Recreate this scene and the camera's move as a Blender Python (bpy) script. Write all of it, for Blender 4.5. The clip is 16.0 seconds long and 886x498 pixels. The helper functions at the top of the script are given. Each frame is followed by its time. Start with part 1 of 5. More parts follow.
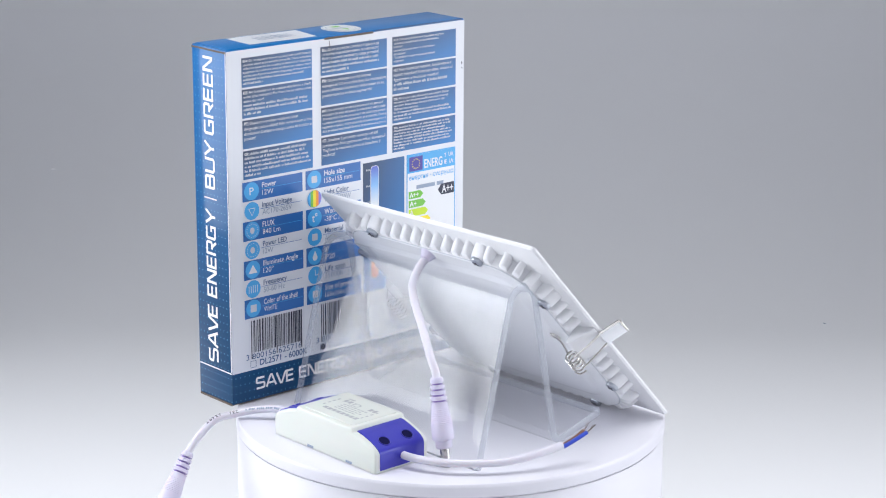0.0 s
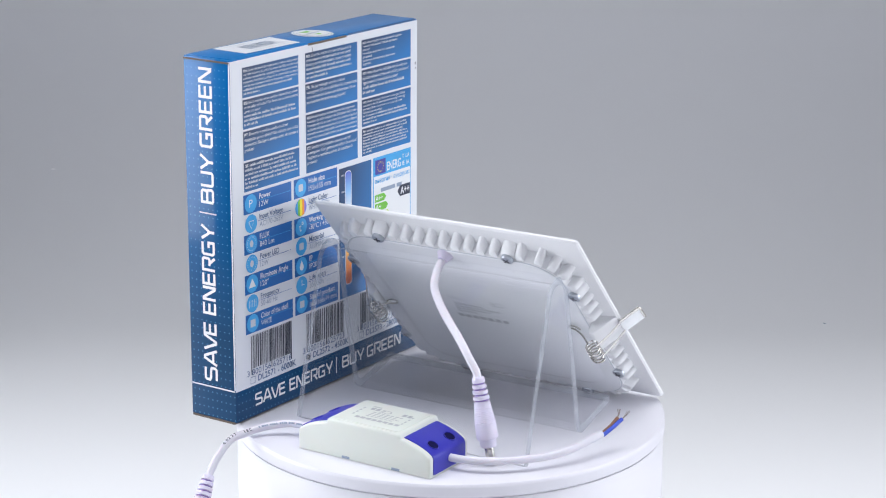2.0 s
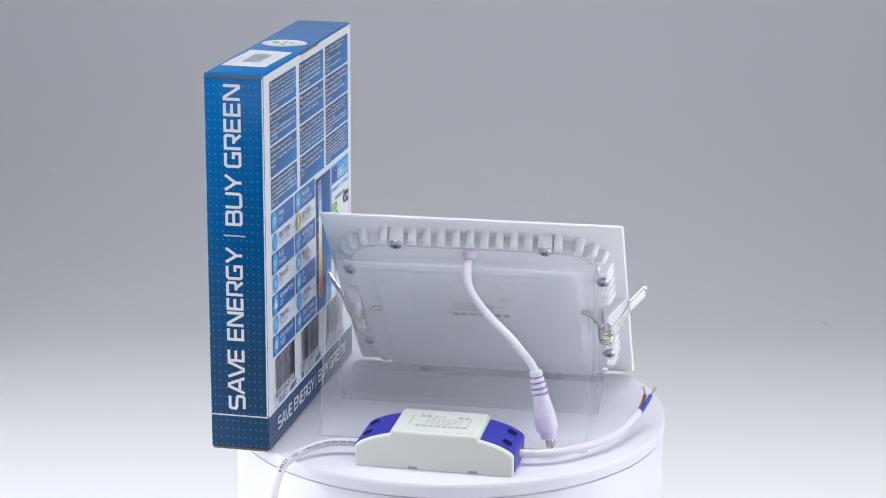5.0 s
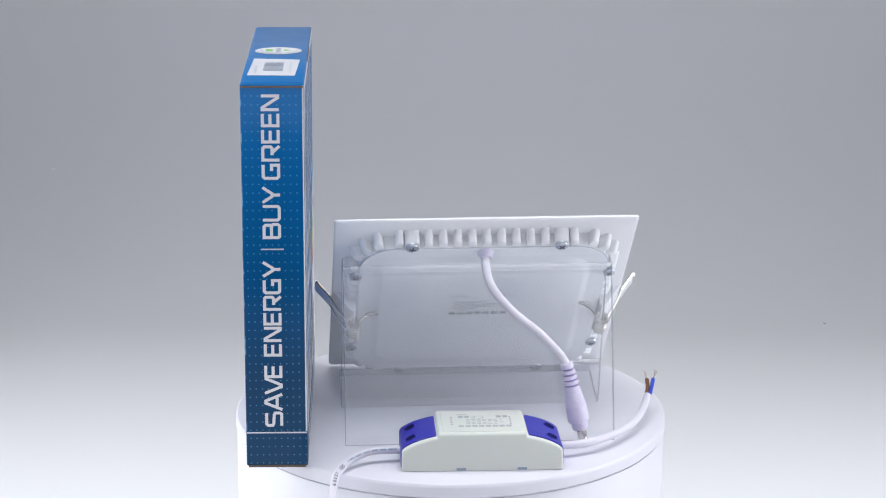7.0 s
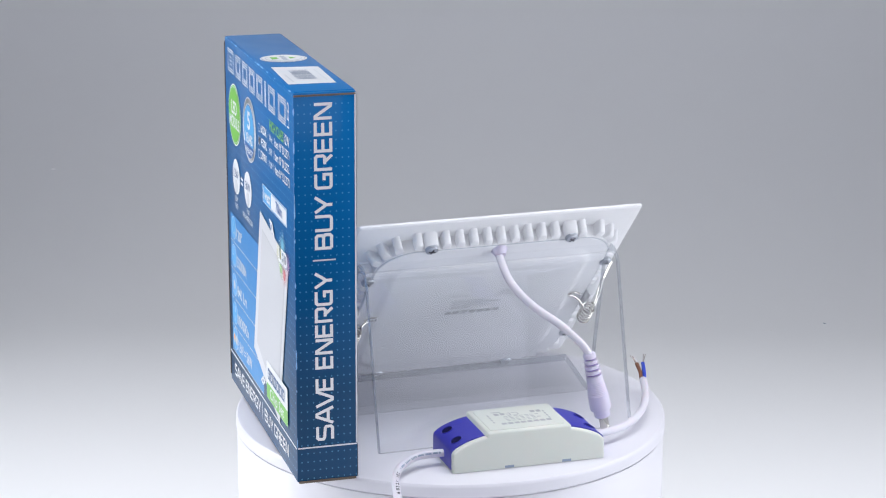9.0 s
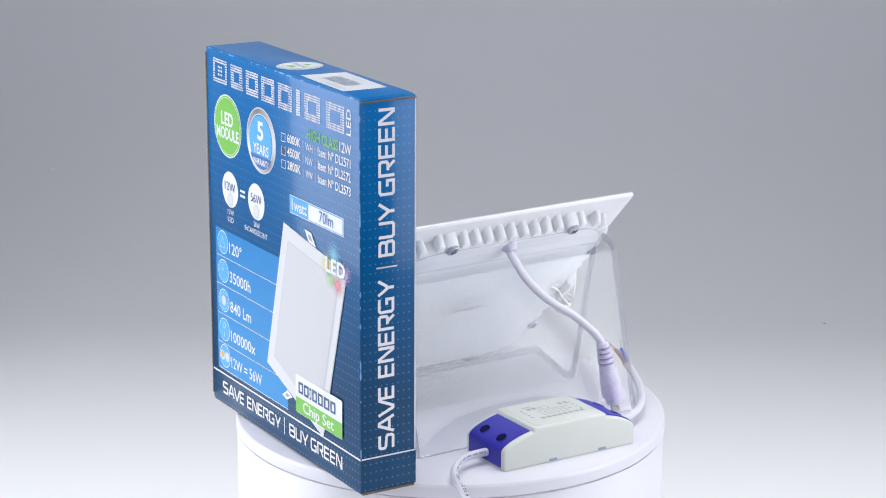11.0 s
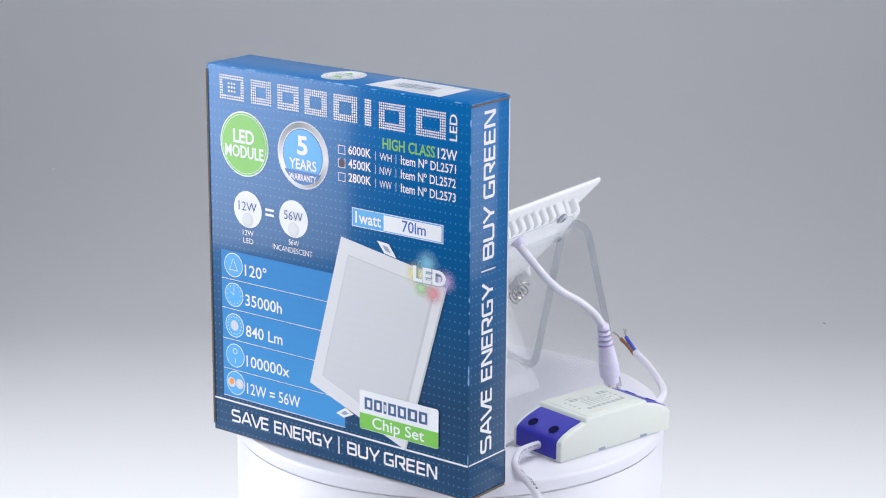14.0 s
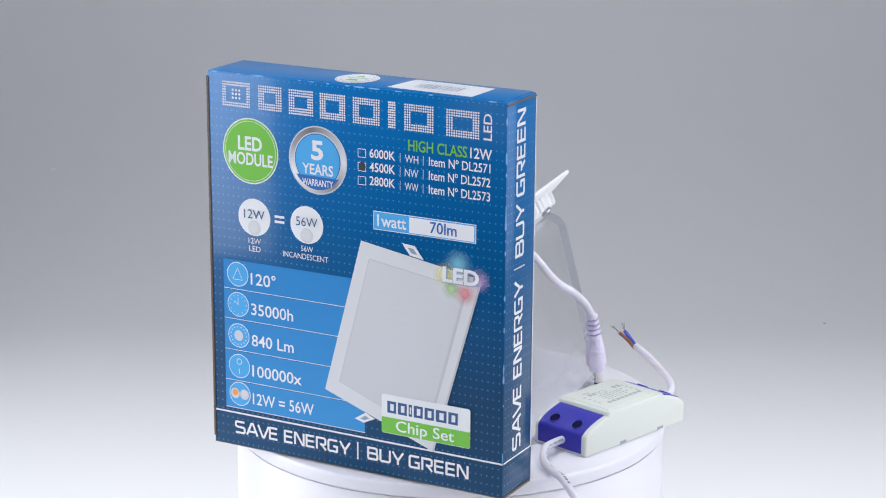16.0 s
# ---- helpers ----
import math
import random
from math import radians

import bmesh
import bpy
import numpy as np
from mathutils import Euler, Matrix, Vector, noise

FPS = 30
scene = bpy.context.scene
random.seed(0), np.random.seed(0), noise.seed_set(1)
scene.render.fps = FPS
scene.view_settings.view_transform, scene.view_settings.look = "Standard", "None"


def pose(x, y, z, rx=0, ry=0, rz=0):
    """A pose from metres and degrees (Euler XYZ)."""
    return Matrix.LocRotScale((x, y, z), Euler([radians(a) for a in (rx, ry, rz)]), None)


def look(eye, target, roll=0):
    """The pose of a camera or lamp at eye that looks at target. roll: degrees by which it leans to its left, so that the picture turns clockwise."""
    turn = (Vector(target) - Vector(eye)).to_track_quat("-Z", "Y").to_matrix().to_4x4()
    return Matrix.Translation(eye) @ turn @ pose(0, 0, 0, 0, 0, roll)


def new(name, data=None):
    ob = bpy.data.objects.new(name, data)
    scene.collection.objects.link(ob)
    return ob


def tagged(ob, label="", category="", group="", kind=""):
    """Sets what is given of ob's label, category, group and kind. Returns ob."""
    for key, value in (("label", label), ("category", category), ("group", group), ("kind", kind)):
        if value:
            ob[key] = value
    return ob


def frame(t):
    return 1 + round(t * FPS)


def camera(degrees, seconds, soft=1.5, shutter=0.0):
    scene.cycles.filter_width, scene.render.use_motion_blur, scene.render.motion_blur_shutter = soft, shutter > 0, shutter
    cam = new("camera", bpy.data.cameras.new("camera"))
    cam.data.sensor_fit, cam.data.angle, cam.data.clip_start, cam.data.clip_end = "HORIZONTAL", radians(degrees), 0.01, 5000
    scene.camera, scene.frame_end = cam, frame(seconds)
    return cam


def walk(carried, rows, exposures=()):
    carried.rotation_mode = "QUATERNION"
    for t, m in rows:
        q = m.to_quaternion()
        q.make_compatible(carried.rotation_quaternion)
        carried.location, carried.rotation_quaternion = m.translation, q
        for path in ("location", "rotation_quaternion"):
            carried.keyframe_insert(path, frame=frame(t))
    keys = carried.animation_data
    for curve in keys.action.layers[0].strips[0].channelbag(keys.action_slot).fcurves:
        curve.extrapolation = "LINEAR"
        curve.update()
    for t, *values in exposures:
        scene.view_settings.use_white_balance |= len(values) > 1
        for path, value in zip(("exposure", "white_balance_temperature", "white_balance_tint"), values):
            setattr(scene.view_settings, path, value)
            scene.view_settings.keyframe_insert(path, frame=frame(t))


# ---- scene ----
cam = camera(23.27, 16.0, soft=1.1)
EYE = Vector((0.0, -1.1961, 0.4214))
RIGHT, UP, AHEAD = Vector((1.0, 0.0057, 0.0058)), Vector((-0.0071, 0.2627, 0.9649)), Vector((-0.004, 0.9649, -0.2627))
SEAT = Matrix((RIGHT, UP, -AHEAD)).transposed().to_4x4()
SEAT = Matrix.Translation(EYE) @ SEAT.to_quaternion().to_matrix().to_4x4()
walk(cam, [(0.0, SEAT), (16.0, SEAT)])

# ---- light: a studio tent, one softbox overhead, one on each side, and an added front fill ----
world = bpy.data.worlds.new("studio")
scene.world = world
world.use_nodes = True
world.node_tree.nodes["Background"].inputs[0].default_value = (0.80, 0.86, 1.0, 1)
world.node_tree.nodes["Background"].inputs[1].default_value = 0.0


def softbox(name, eye, target, sx, sy, watts, color, spread=180):
    lamp = bpy.data.lights.new(name, "AREA")
    lamp.shape, lamp.size, lamp.size_y, lamp.energy, lamp.color = "RECTANGLE", sx, sy, watts, color
    lamp.spread = radians(spread)
    ob = new(name, lamp)
    ob.matrix_world = look(eye, target)
    return ob


WHITE_LIGHT = (0.90, 0.93, 1.0)
OVERHEAD_LIGHT = (0.945, 0.96, 1.0)
COOL_LIGHT = (0.85, 0.88, 1.0)
softbox("softbox_overhead", (0.0, -0.08, 1.05), (0.0, -0.06, 0.0), 1.6, 0.66, 4.35, OVERHEAD_LIGHT, 84)
softbox("softbox_side", (-1.05, 0.00, 0.21), (0.0, 0.0, 0.06), 0.80, 0.72, 4.05, WHITE_LIGHT, 100)
softbox("softbox_side", (1.05, -0.14, 0.21), (0.0, 0.0, 0.06), 1.00, 0.72, 3.05, WHITE_LIGHT, 100)
# unseen fill, added behind the camera to lift fronts and the lamp's underside
softbox("fill_front", (0.0, -2.55, 1.00), (0.0, 0.0, 0.10), 4.6, 1.30, 27.0, COOL_LIGHT, 180)
scene.view_settings.exposure = 0.0


# ---- materials ----
def shader(name, base, rough=0.5, metal=0.0, vary=0.04, scale=40.0, bump=0.0, fine=900.0, coat=0.0, rough_vary=0.05, sss=0.0):
    """A surface with two scales of variation in colour, roughness and relief."""
    m = bpy.data.materials.new(name)
    m.use_nodes = True
    nt = m.node_tree
    p = nt.nodes["Principled BSDF"]
    p.inputs["Metallic"].default_value = metal
    p.inputs["Coat Weight"].default_value = coat
    p.inputs["Coat Roughness"].default_value = 0.16
    if sss:
        p.inputs["Subsurface Weight"].default_value = sss
        p.inputs["Subsurface Scale"].default_value = 0.002
    tc = nt.nodes.new("ShaderNodeTexCoord")
    big = nt.nodes.new("ShaderNodeTexNoise")
    big.inputs["Scale"].default_value, big.inputs["Detail"].default_value = scale, 5
    nt.links.new(tc.outputs["Object"], big.inputs["Vector"])
    mix = nt.nodes.new("ShaderNodeMix")
    mix.data_type = "RGBA"
    lo = [max(0.0, c * (1 - vary)) for c in base]
    hi = [min(1.0, c * (1 + vary)) for c in base]
    mix.inputs[6].default_value, mix.inputs[7].default_value = (*lo, 1), (*hi, 1)
    nt.links.new(big.outputs["Fac"], mix.inputs[0])
    nt.links.new(mix.outputs[2], p.inputs["Base Color"])
    small = nt.nodes.new("ShaderNodeTexNoise")
    small.inputs["Scale"].default_value, small.inputs["Detail"].default_value = fine, 3
    nt.links.new(tc.outputs["Object"], small.inputs["Vector"])
    ramp = nt.nodes.new("ShaderNodeMapRange")
    ramp.inputs[3].default_value, ramp.inputs[4].default_value = max(0.02, rough - rough_vary), min(1, rough + rough_vary)
    nt.links.new(big.outputs["Fac"], ramp.inputs[0])
    nt.links.new(ramp.outputs[0], p.inputs["Roughness"])
    if bump:
        b = nt.nodes.new("ShaderNodeBump")
        b.inputs["Strength"].default_value, b.inputs["Distance"].default_value = bump, 0.0004
        nt.links.new(small.outputs["Fac"], b.inputs["Height"])
        nt.links.new(b.outputs[0], p.inputs["Normal"])
    return m


def carton_print(name, low, high, axis_low, axis_high, dots=0.0, slant=0.0, along=1):
    """Printed carton: a blue that fades from low to high up the box, and a fine grid of pale dots."""
    m = shader(name, high, 0.30, vary=0.03, bump=0.05, fine=1500, coat=0.32)
    nt = m.node_tree
    p = nt.nodes["Principled BSDF"]
    p.inputs["Specular IOR Level"].default_value = 0.10
    p.inputs["Coat Roughness"].default_value = 0.11
    ripple = nt.nodes.new("ShaderNodeTexWave")
    ripple.bands_direction = "Z"
    ripple.inputs["Scale"].default_value, ripple.inputs["Distortion"].default_value = 62.0, 0.8
    ripple.inputs["Detail Scale"].default_value = 0.4
    board = nt.nodes.new("ShaderNodeBump")
    board.inputs["Strength"].default_value, board.inputs["Distance"].default_value = 1.0, 0.00003
    tc = nt.nodes.new("ShaderNodeTexCoord")
    sep = nt.nodes.new("ShaderNodeSeparateXYZ")
    nt.links.new(tc.outputs["Object"], sep.inputs[0])

    def calc(op, a, b=None):
        n = nt.nodes.new("ShaderNodeMath")
        n.operation = op
        for i, v in enumerate((a, b)):
            if v is None:
                continue
            if isinstance(v, (int, float)):
                n.inputs[i].default_value = v
            else:
                nt.links.new(v, n.inputs[i])
        return n.outputs[0]

    grain = p.inputs["Normal"].links[0].from_node
    nt.links.new(tc.outputs["Object"], ripple.inputs["Vector"])
    nt.links.new(ripple.outputs["Fac"], board.inputs["Height"])
    nt.links.new(board.outputs[0], grain.inputs["Normal"])
    side = calc("ADD", sep.outputs[0], sep.outputs[1])
    h = calc("ADD", sep.outputs[2], calc("MULTIPLY", side, slant))
    fac = nt.nodes.new("ShaderNodeMapRange")
    fac.inputs[1].default_value, fac.inputs[2].default_value = axis_low, axis_high
    nt.links.new(h, fac.inputs[0])
    grad = nt.nodes.new("ShaderNodeMix")
    grad.data_type = "RGBA"
    grad.inputs[6].default_value, grad.inputs[7].default_value = (*low, 1), (*high, 1)
    nt.links.new(fac.outputs[0], grad.inputs[0])
    col = grad.outputs[2]
    if dots:
        fu = calc("SUBTRACT", calc("FRACT", calc("DIVIDE", side, 0.0033)), 0.5)
        fv = calc("SUBTRACT", calc("FRACT", calc("DIVIDE", sep.outputs[2], 0.0047)), 0.5)
        d = calc("ADD", calc("MULTIPLY", fu, fu), calc("MULTIPLY", calc("MULTIPLY", fv, 1.42), calc("MULTIPLY", fv, 1.42)))
        on = calc("MULTIPLY", calc("LESS_THAN", d, 0.016), dots)
        mx = nt.nodes.new("ShaderNodeMix")
        mx.data_type = "RGBA"
        nt.links.new(on, mx.inputs[0])
        nt.links.new(col, mx.inputs[6])
        mx.inputs[7].default_value = (0.10, 0.36, 0.62, 1)
        col = mx.outputs[2]
    nt.links.new(col, p.inputs["Base Color"])
    return m


M_SWEEP = shader("backdrop_paper", (0.86, 0.865, 0.875), 0.85, vary=0.012, scale=3, bump=0.02, fine=300)
M_LINT = shader("white_lint", (0.96, 0.96, 0.96), 0.9, vary=0.02)
M_ROOM = shader("grey_room_paint", (0.42, 0.42, 0.43), 0.8, vary=0.04, scale=2, bump=0.05, fine=60)
M_TABLE = shader("white_acrylic_table", (0.715, 0.71, 0.765), 0.34, vary=0.01, scale=14, bump=0.0)
M_DRUM = shader("white_drum", (0.73, 0.725, 0.77), 0.42, vary=0.01, scale=14)
M_BLUE = carton_print("blue_carton", (0.0015, 0.049, 0.130), (0.0005, 0.140, 0.405), 0.05, 0.205, dots=0.5)
M_BAND = carton_print("navy_band", (0.004, 0.045, 0.120), (0.004, 0.056, 0.150), 0.0, 0.02, dots=0.45)
M_BLOCK = shader("blue_text_block", (0.02, 0.16, 0.46), 0.44, vary=0.03, coat=0.28)


def fade_in_block(m, low, high):
    nt = m.node_tree
    tc = nt.nodes.new("ShaderNodeTexCoord")
    sep = nt.nodes.new("ShaderNodeSeparateXYZ")
    nt.links.new(tc.outputs["Generated"], sep.inputs[0])
    sub = nt.nodes.new("ShaderNodeMath")
    sub.operation = "SUBTRACT"
    nt.links.new(sep.outputs[1], sub.inputs[0])
    nt.links.new(sep.outputs[2], sub.inputs[1])
    mr = nt.nodes.new("ShaderNodeMapRange")
    mr.inputs[1].default_value, mr.inputs[2].default_value = -0.9, 0.7
    nt.links.new(sub.outputs[0], mr.inputs[0])
    mx = nt.nodes.new("ShaderNodeMix")
    mx.data_type = "RGBA"
    mx.inputs[6].default_value, mx.inputs[7].default_value = (*low, 1), (*high, 1)
    nt.links.new(mr.outputs[0], mx.inputs[0])
    nt.links.new(mx.outputs[2], nt.nodes["Principled BSDF"].inputs["Base Color"])


fade_in_block(M_BLOCK, (0.008, 0.032, 0.092), (0.006, 0.160, 0.450))
M_ROWBLUE = shader("blue_table_row", (0.008, 0.12, 0.40), 0.36, vary=0.08, scale=30, coat=0.28)
M_FRONTROW = carton_print("light_blue_row", (0.045, 0.27, 0.60), (0.032, 0.22, 0.53), 0.02, 0.11)
M_SKY = shader("sky_blue_print", (0.05, 0.36, 0.72), 0.36, vary=0.05, coat=0.28)
M_WHITE = shader("white_print", (0.69, 0.71, 0.75), 0.40, vary=0.015, scale=60, coat=0.28)
M_TEXT = shader("white_ink", (0.74, 0.755, 0.775), 0.40, vary=0.02, coat=0.28)
M_SILVER = shader("grey_ink", (0.55, 0.58, 0.63), 0.36, vary=0.05, coat=0.28)


def halo_ink(name, colour):
    """Printed glow: ink that thins out from the middle of its spot."""
    m = shader(name, colour, 0.4, vary=0.05)
    nt = m.node_tree
    tc = nt.nodes.new("ShaderNodeTexCoord")
    off = nt.nodes.new("ShaderNodeVectorMath")
    off.operation = "SUBTRACT"
    off.inputs[1].default_value = (0.0, 0.5, 0.5)
    flat = nt.nodes.new("ShaderNodeVectorMath")
    flat.operation = "MULTIPLY"
    flat.inputs[1].default_value = (0.0, 2.0, 2.0)
    far = nt.nodes.new("ShaderNodeVectorMath")
    far.operation = "LENGTH"
    thin = nt.nodes.new("ShaderNodeMapRange")
    thin.interpolation_type = "SMOOTHSTEP"
    thin.inputs[1].default_value, thin.inputs[2].default_value = 0.0, 1.0
    thin.inputs[3].default_value, thin.inputs[4].default_value = 0.55, 0.0
    nt.links.new(tc.outputs["Generated"], off.inputs[0])
    nt.links.new(off.outputs[0], flat.inputs[0])
    nt.links.new(flat.outputs[0], far.inputs[0])
    nt.links.new(far.outputs["Value"], thin.inputs[0])
    nt.links.new(thin.outputs[0], nt.nodes["Principled BSDF"].inputs["Alpha"])
    return m


M_SEAL = shader("printed_chrome", (0.5, 0.52, 0.55), 0.36, vary=0.05, coat=0.28)


def sweep_ink(m, shades):
    """Printed shine that runs round a ring, in even steps of grey."""
    nt = m.node_tree
    tc = nt.nodes.new("ShaderNodeTexCoord")
    sep = nt.nodes.new("ShaderNodeSeparateXYZ")
    put = nt.nodes.new("ShaderNodeCombineXYZ")
    nt.links.new(tc.outputs["Generated"], sep.inputs[0])
    for i in (1, 2):
        mid = nt.nodes.new("ShaderNodeMath")
        mid.operation, mid.inputs[1].default_value = "SUBTRACT", 0.5
        nt.links.new(sep.outputs[i], mid.inputs[0])
        nt.links.new(mid.outputs[0], put.inputs[i - 1])
    grad = nt.nodes.new("ShaderNodeTexGradient")
    grad.gradient_type = "RADIAL"
    nt.links.new(put.outputs[0], grad.inputs[0])
    ramp = nt.nodes.new("ShaderNodeValToRGB")
    while len(ramp.color_ramp.elements) < len(shades):
        ramp.color_ramp.elements.new(0.5)
    for i, g in enumerate(shades):
        ramp.color_ramp.elements[i].position = i / (len(shades) - 1)
        ramp.color_ramp.elements[i].color = (g, g * 1.02, g * 1.05, 1)
    nt.links.new(grad.outputs["Fac"], ramp.inputs[0])
    nt.links.new(ramp.outputs[0], nt.nodes["Principled BSDF"].inputs["Base Color"])


sweep_ink(M_SEAL, (0.70, 0.22, 0.55, 0.80, 0.30, 0.14, 0.45, 0.70))
M_SLATE = shader("slate_ink", (0.26, 0.32, 0.42), 0.4, vary=0.05)
M_INK = shader("dark_ink", (0.02, 0.025, 0.05), 0.45, vary=0.1)
M_NAVY = shader("navy_ink", (0.03, 0.09, 0.22), 0.42, vary=0.06)
M_GREEN = shader("green_print", (0.15, 0.48, 0.045), 0.36, vary=0.05, coat=0.28)
M_YELLOW = shader("yellow_green_print", (0.52, 0.70, 0.02), 0.38, vary=0.04)
M_LEMON = shader("yellow_print", (0.85, 0.70, 0.02), 0.38, vary=0.04)
M_ORANGE = shader("orange_print", (0.85, 0.30, 0.03), 0.38, vary=0.04)
M_RED = shader("red_print", (0.65, 0.03, 0.03), 0.38, vary=0.04)
M_VIOLET = shader("violet_print", (0.25, 0.18, 0.60), 0.38, vary=0.04)
M_SCALE = shader("colour_temperature_ink", (0.5, 0.5, 0.5), 0.38, vary=0.03)


def rainbow_ink(m, stops):
    """Ink that runs up its field through a row of colours."""
    nt = m.node_tree
    tc = nt.nodes.new("ShaderNodeTexCoord")
    sep = nt.nodes.new("ShaderNodeSeparateXYZ")
    ramp = nt.nodes.new("ShaderNodeValToRGB")
    while len(ramp.color_ramp.elements) < len(stops):
        ramp.color_ramp.elements.new(0.5)
    for i, colour in enumerate(stops):
        ramp.color_ramp.elements[i].position = i / (len(stops) - 1)
        ramp.color_ramp.elements[i].color = (*colour, 1)
    nt.links.new(tc.outputs["Generated"], sep.inputs[0])
    nt.links.new(sep.outputs[2], ramp.inputs[0])
    nt.links.new(ramp.outputs[0], nt.nodes["Principled BSDF"].inputs["Base Color"])


rainbow_ink(M_SCALE, ((0.45, 0.06, 0.02), (0.75, 0.22, 0.03), (0.85, 0.45, 0.05), (0.80, 0.72, 0.35), (0.70, 0.74, 0.78), (0.22, 0.45, 0.75), (0.10, 0.14, 0.55)))
M_FLAG = shader("flag_blue_print", (0.055, 0.050, 0.30), 0.38, vary=0.04)
M_KRAFT = shader("raw_carton", (0.13, 0.10, 0.08), 0.85, vary=0.25, scale=400, bump=0.4, fine=1800)
M_LAMPGREY = carton_print("printed_lamp_grey", (0.55, 0.56, 0.585), (0.60, 0.61, 0.63), 0.03, 0.13)
M_WORN = shader("worn_blue_board", (0.16, 0.36, 0.62), 0.6, vary=0.35, scale=160, bump=0.2, fine=900)
M_LAMPBEVEL = shader("printed_lamp_shade", (0.49, 0.50, 0.525), 0.38, vary=0.03, scale=20, coat=0.28)
M_LAMPEDGE = shader("printed_lamp_white", (0.63, 0.64, 0.66), 0.38, vary=0.02, scale=20, coat=0.28)
M_POWDER = shader("white_powder_coat", (0.80, 0.805, 0.82), 0.42, vary=0.012, scale=60, bump=0.12, fine=2600)
M_COVER = shader("satin_back_plate", (0.83, 0.845, 0.87), 0.30, vary=0.015, scale=25, coat=0.7)
M_DIFFUSER = shader("opal_diffuser", (0.85, 0.85, 0.85), 0.3, vary=0.01)
M_ZINC = shader("zinc_screw", (0.50, 0.53, 0.58), 0.34, 1.0, vary=0.1, scale=300)
M_STEEL = shader("spring_steel", (0.66, 0.64, 0.60), 0.22, 1.0, vary=0.12, scale=250)
M_IVORY = shader("ivory_plastic", (0.64, 0.665, 0.615), 0.38, vary=0.015, scale=50, bump=0.05, fine=2500, sss=0.05)
M_CAP = shader("blue_plastic", (0.022, 0.022, 0.36), 0.34, vary=0.08, scale=60, bump=0.06, fine=2200)
M_RECESSSHADE = shader("recess_shade", (0.10, 0.10, 0.12), 0.5, vary=0.1)
# near-black: shade painted in the screw wells, and the plug tip's own colour
M_NEARBLACK = shader("near_black_navy", (0.008, 0.008, 0.05), 0.6, vary=0.1)
M_NEARBLACK.node_tree.nodes["Principled BSDF"].inputs["Specular IOR Level"].default_value = 0.05
M_CABLE = shader("white_pvc_cable", (0.68, 0.66, 0.73), 0.42, vary=0.02, scale=80, bump=0.05, fine=1500, sss=0.05)
M_PLUG = shader("lilac_pvc_connector", (0.66, 0.62, 0.755), 0.42, vary=0.03, scale=80, bump=0.06, fine=1800, sss=0.05)
M_GROOVESHADE = shader("groove_shade", (0.26, 0.18, 0.45), 0.5, vary=0.1)
M_WIREBLUE = shader("blue_wire", (0.02, 0.06, 0.50), 0.4, vary=0.06)
M_WIREBROWN = shader("brown_wire", (0.20, 0.075, 0.035), 0.45, vary=0.06)
M_TIN = shader("tinned_strands", (0.30, 0.26, 0.25), 0.35, 1.0, vary=0.1)
M_GREYINK = shader("grey_label_ink", (0.40, 0.41, 0.43), 0.5, vary=0.05)
M_PALEINK = shader("pale_emboss_ink", (0.42, 0.435, 0.46), 0.45, vary=0.04)


def acrylic(name, tint, gloss_rough, haze, body=(0.80, 0.82, 0.86), least=0.035):
    """Clear sheet: lets light straight through, mirrors by Fresnel, with a little surface haze."""
    m = bpy.data.materials.new(name)
    m.use_nodes = True
    nt = m.node_tree
    out = nt.nodes["Material Output"]
    nt.nodes.remove(nt.nodes["Principled BSDF"])
    clear = nt.nodes.new("ShaderNodeBsdfTransparent")
    clear.inputs[0].default_value = (*tint, 1)
    gloss = nt.nodes.new("ShaderNodeBsdfGlossy")
    gloss.inputs["Roughness"].default_value = gloss_rough
    dull = nt.nodes.new("ShaderNodeBsdfDiffuse")
    dull.inputs[0].default_value = (*body, 1)
    facing = nt.nodes.new("ShaderNodeLayerWeight")
    facing.inputs[0].default_value = 0.5
    curve = nt.nodes.new("ShaderNodeMath")
    curve.operation, curve.inputs[1].default_value = "POWER", 5.0
    nt.links.new(facing.outputs["Facing"], curve.inputs[0])
    fres = nt.nodes.new("ShaderNodeMath")
    fres.operation, fres.inputs[1].default_value, fres.inputs[2].default_value = "MULTIPLY_ADD", 0.85, least
    nt.links.new(curve.outputs[0], fres.inputs[0])
    hz = nt.nodes.new("ShaderNodeMixShader")
    hz.inputs[0].default_value = haze
    nt.links.new(clear.outputs[0], hz.inputs[1])
    nt.links.new(dull.outputs[0], hz.inputs[2])
    mix = nt.nodes.new("ShaderNodeMixShader")
    nt.links.new(fres.outputs[0], mix.inputs[0])
    nt.links.new(hz.outputs[0], mix.inputs[1])
    nt.links.new(gloss.outputs[0], mix.inputs[2])
    nt.links.new(mix.outputs[0], out.inputs[0])
    return m


M_ACRYLIC = acrylic("clear_acrylic", (0.993, 0.995, 0.998), 0.008, 0.007)
M_ACRYLIC_EDGE = acrylic("cut_acrylic_edge", (0.90, 0.92, 0.95), 0.22, 0.38, (0.50, 0.525, 0.58), 0.06)


# ---- building helpers ----
def part(name, bm, material, parent=None, label="", smooth=True, angle=35):
    """Links a bmesh as one mesh object, under a thing or a part."""
    me = bpy.data.meshes.new(name)
    bmesh.ops.recalc_face_normals(bm, faces=bm.faces)
    bm.to_mesh(me)
    bm.free()
    return mesh_part(name, me, material, parent, label, smooth, angle)


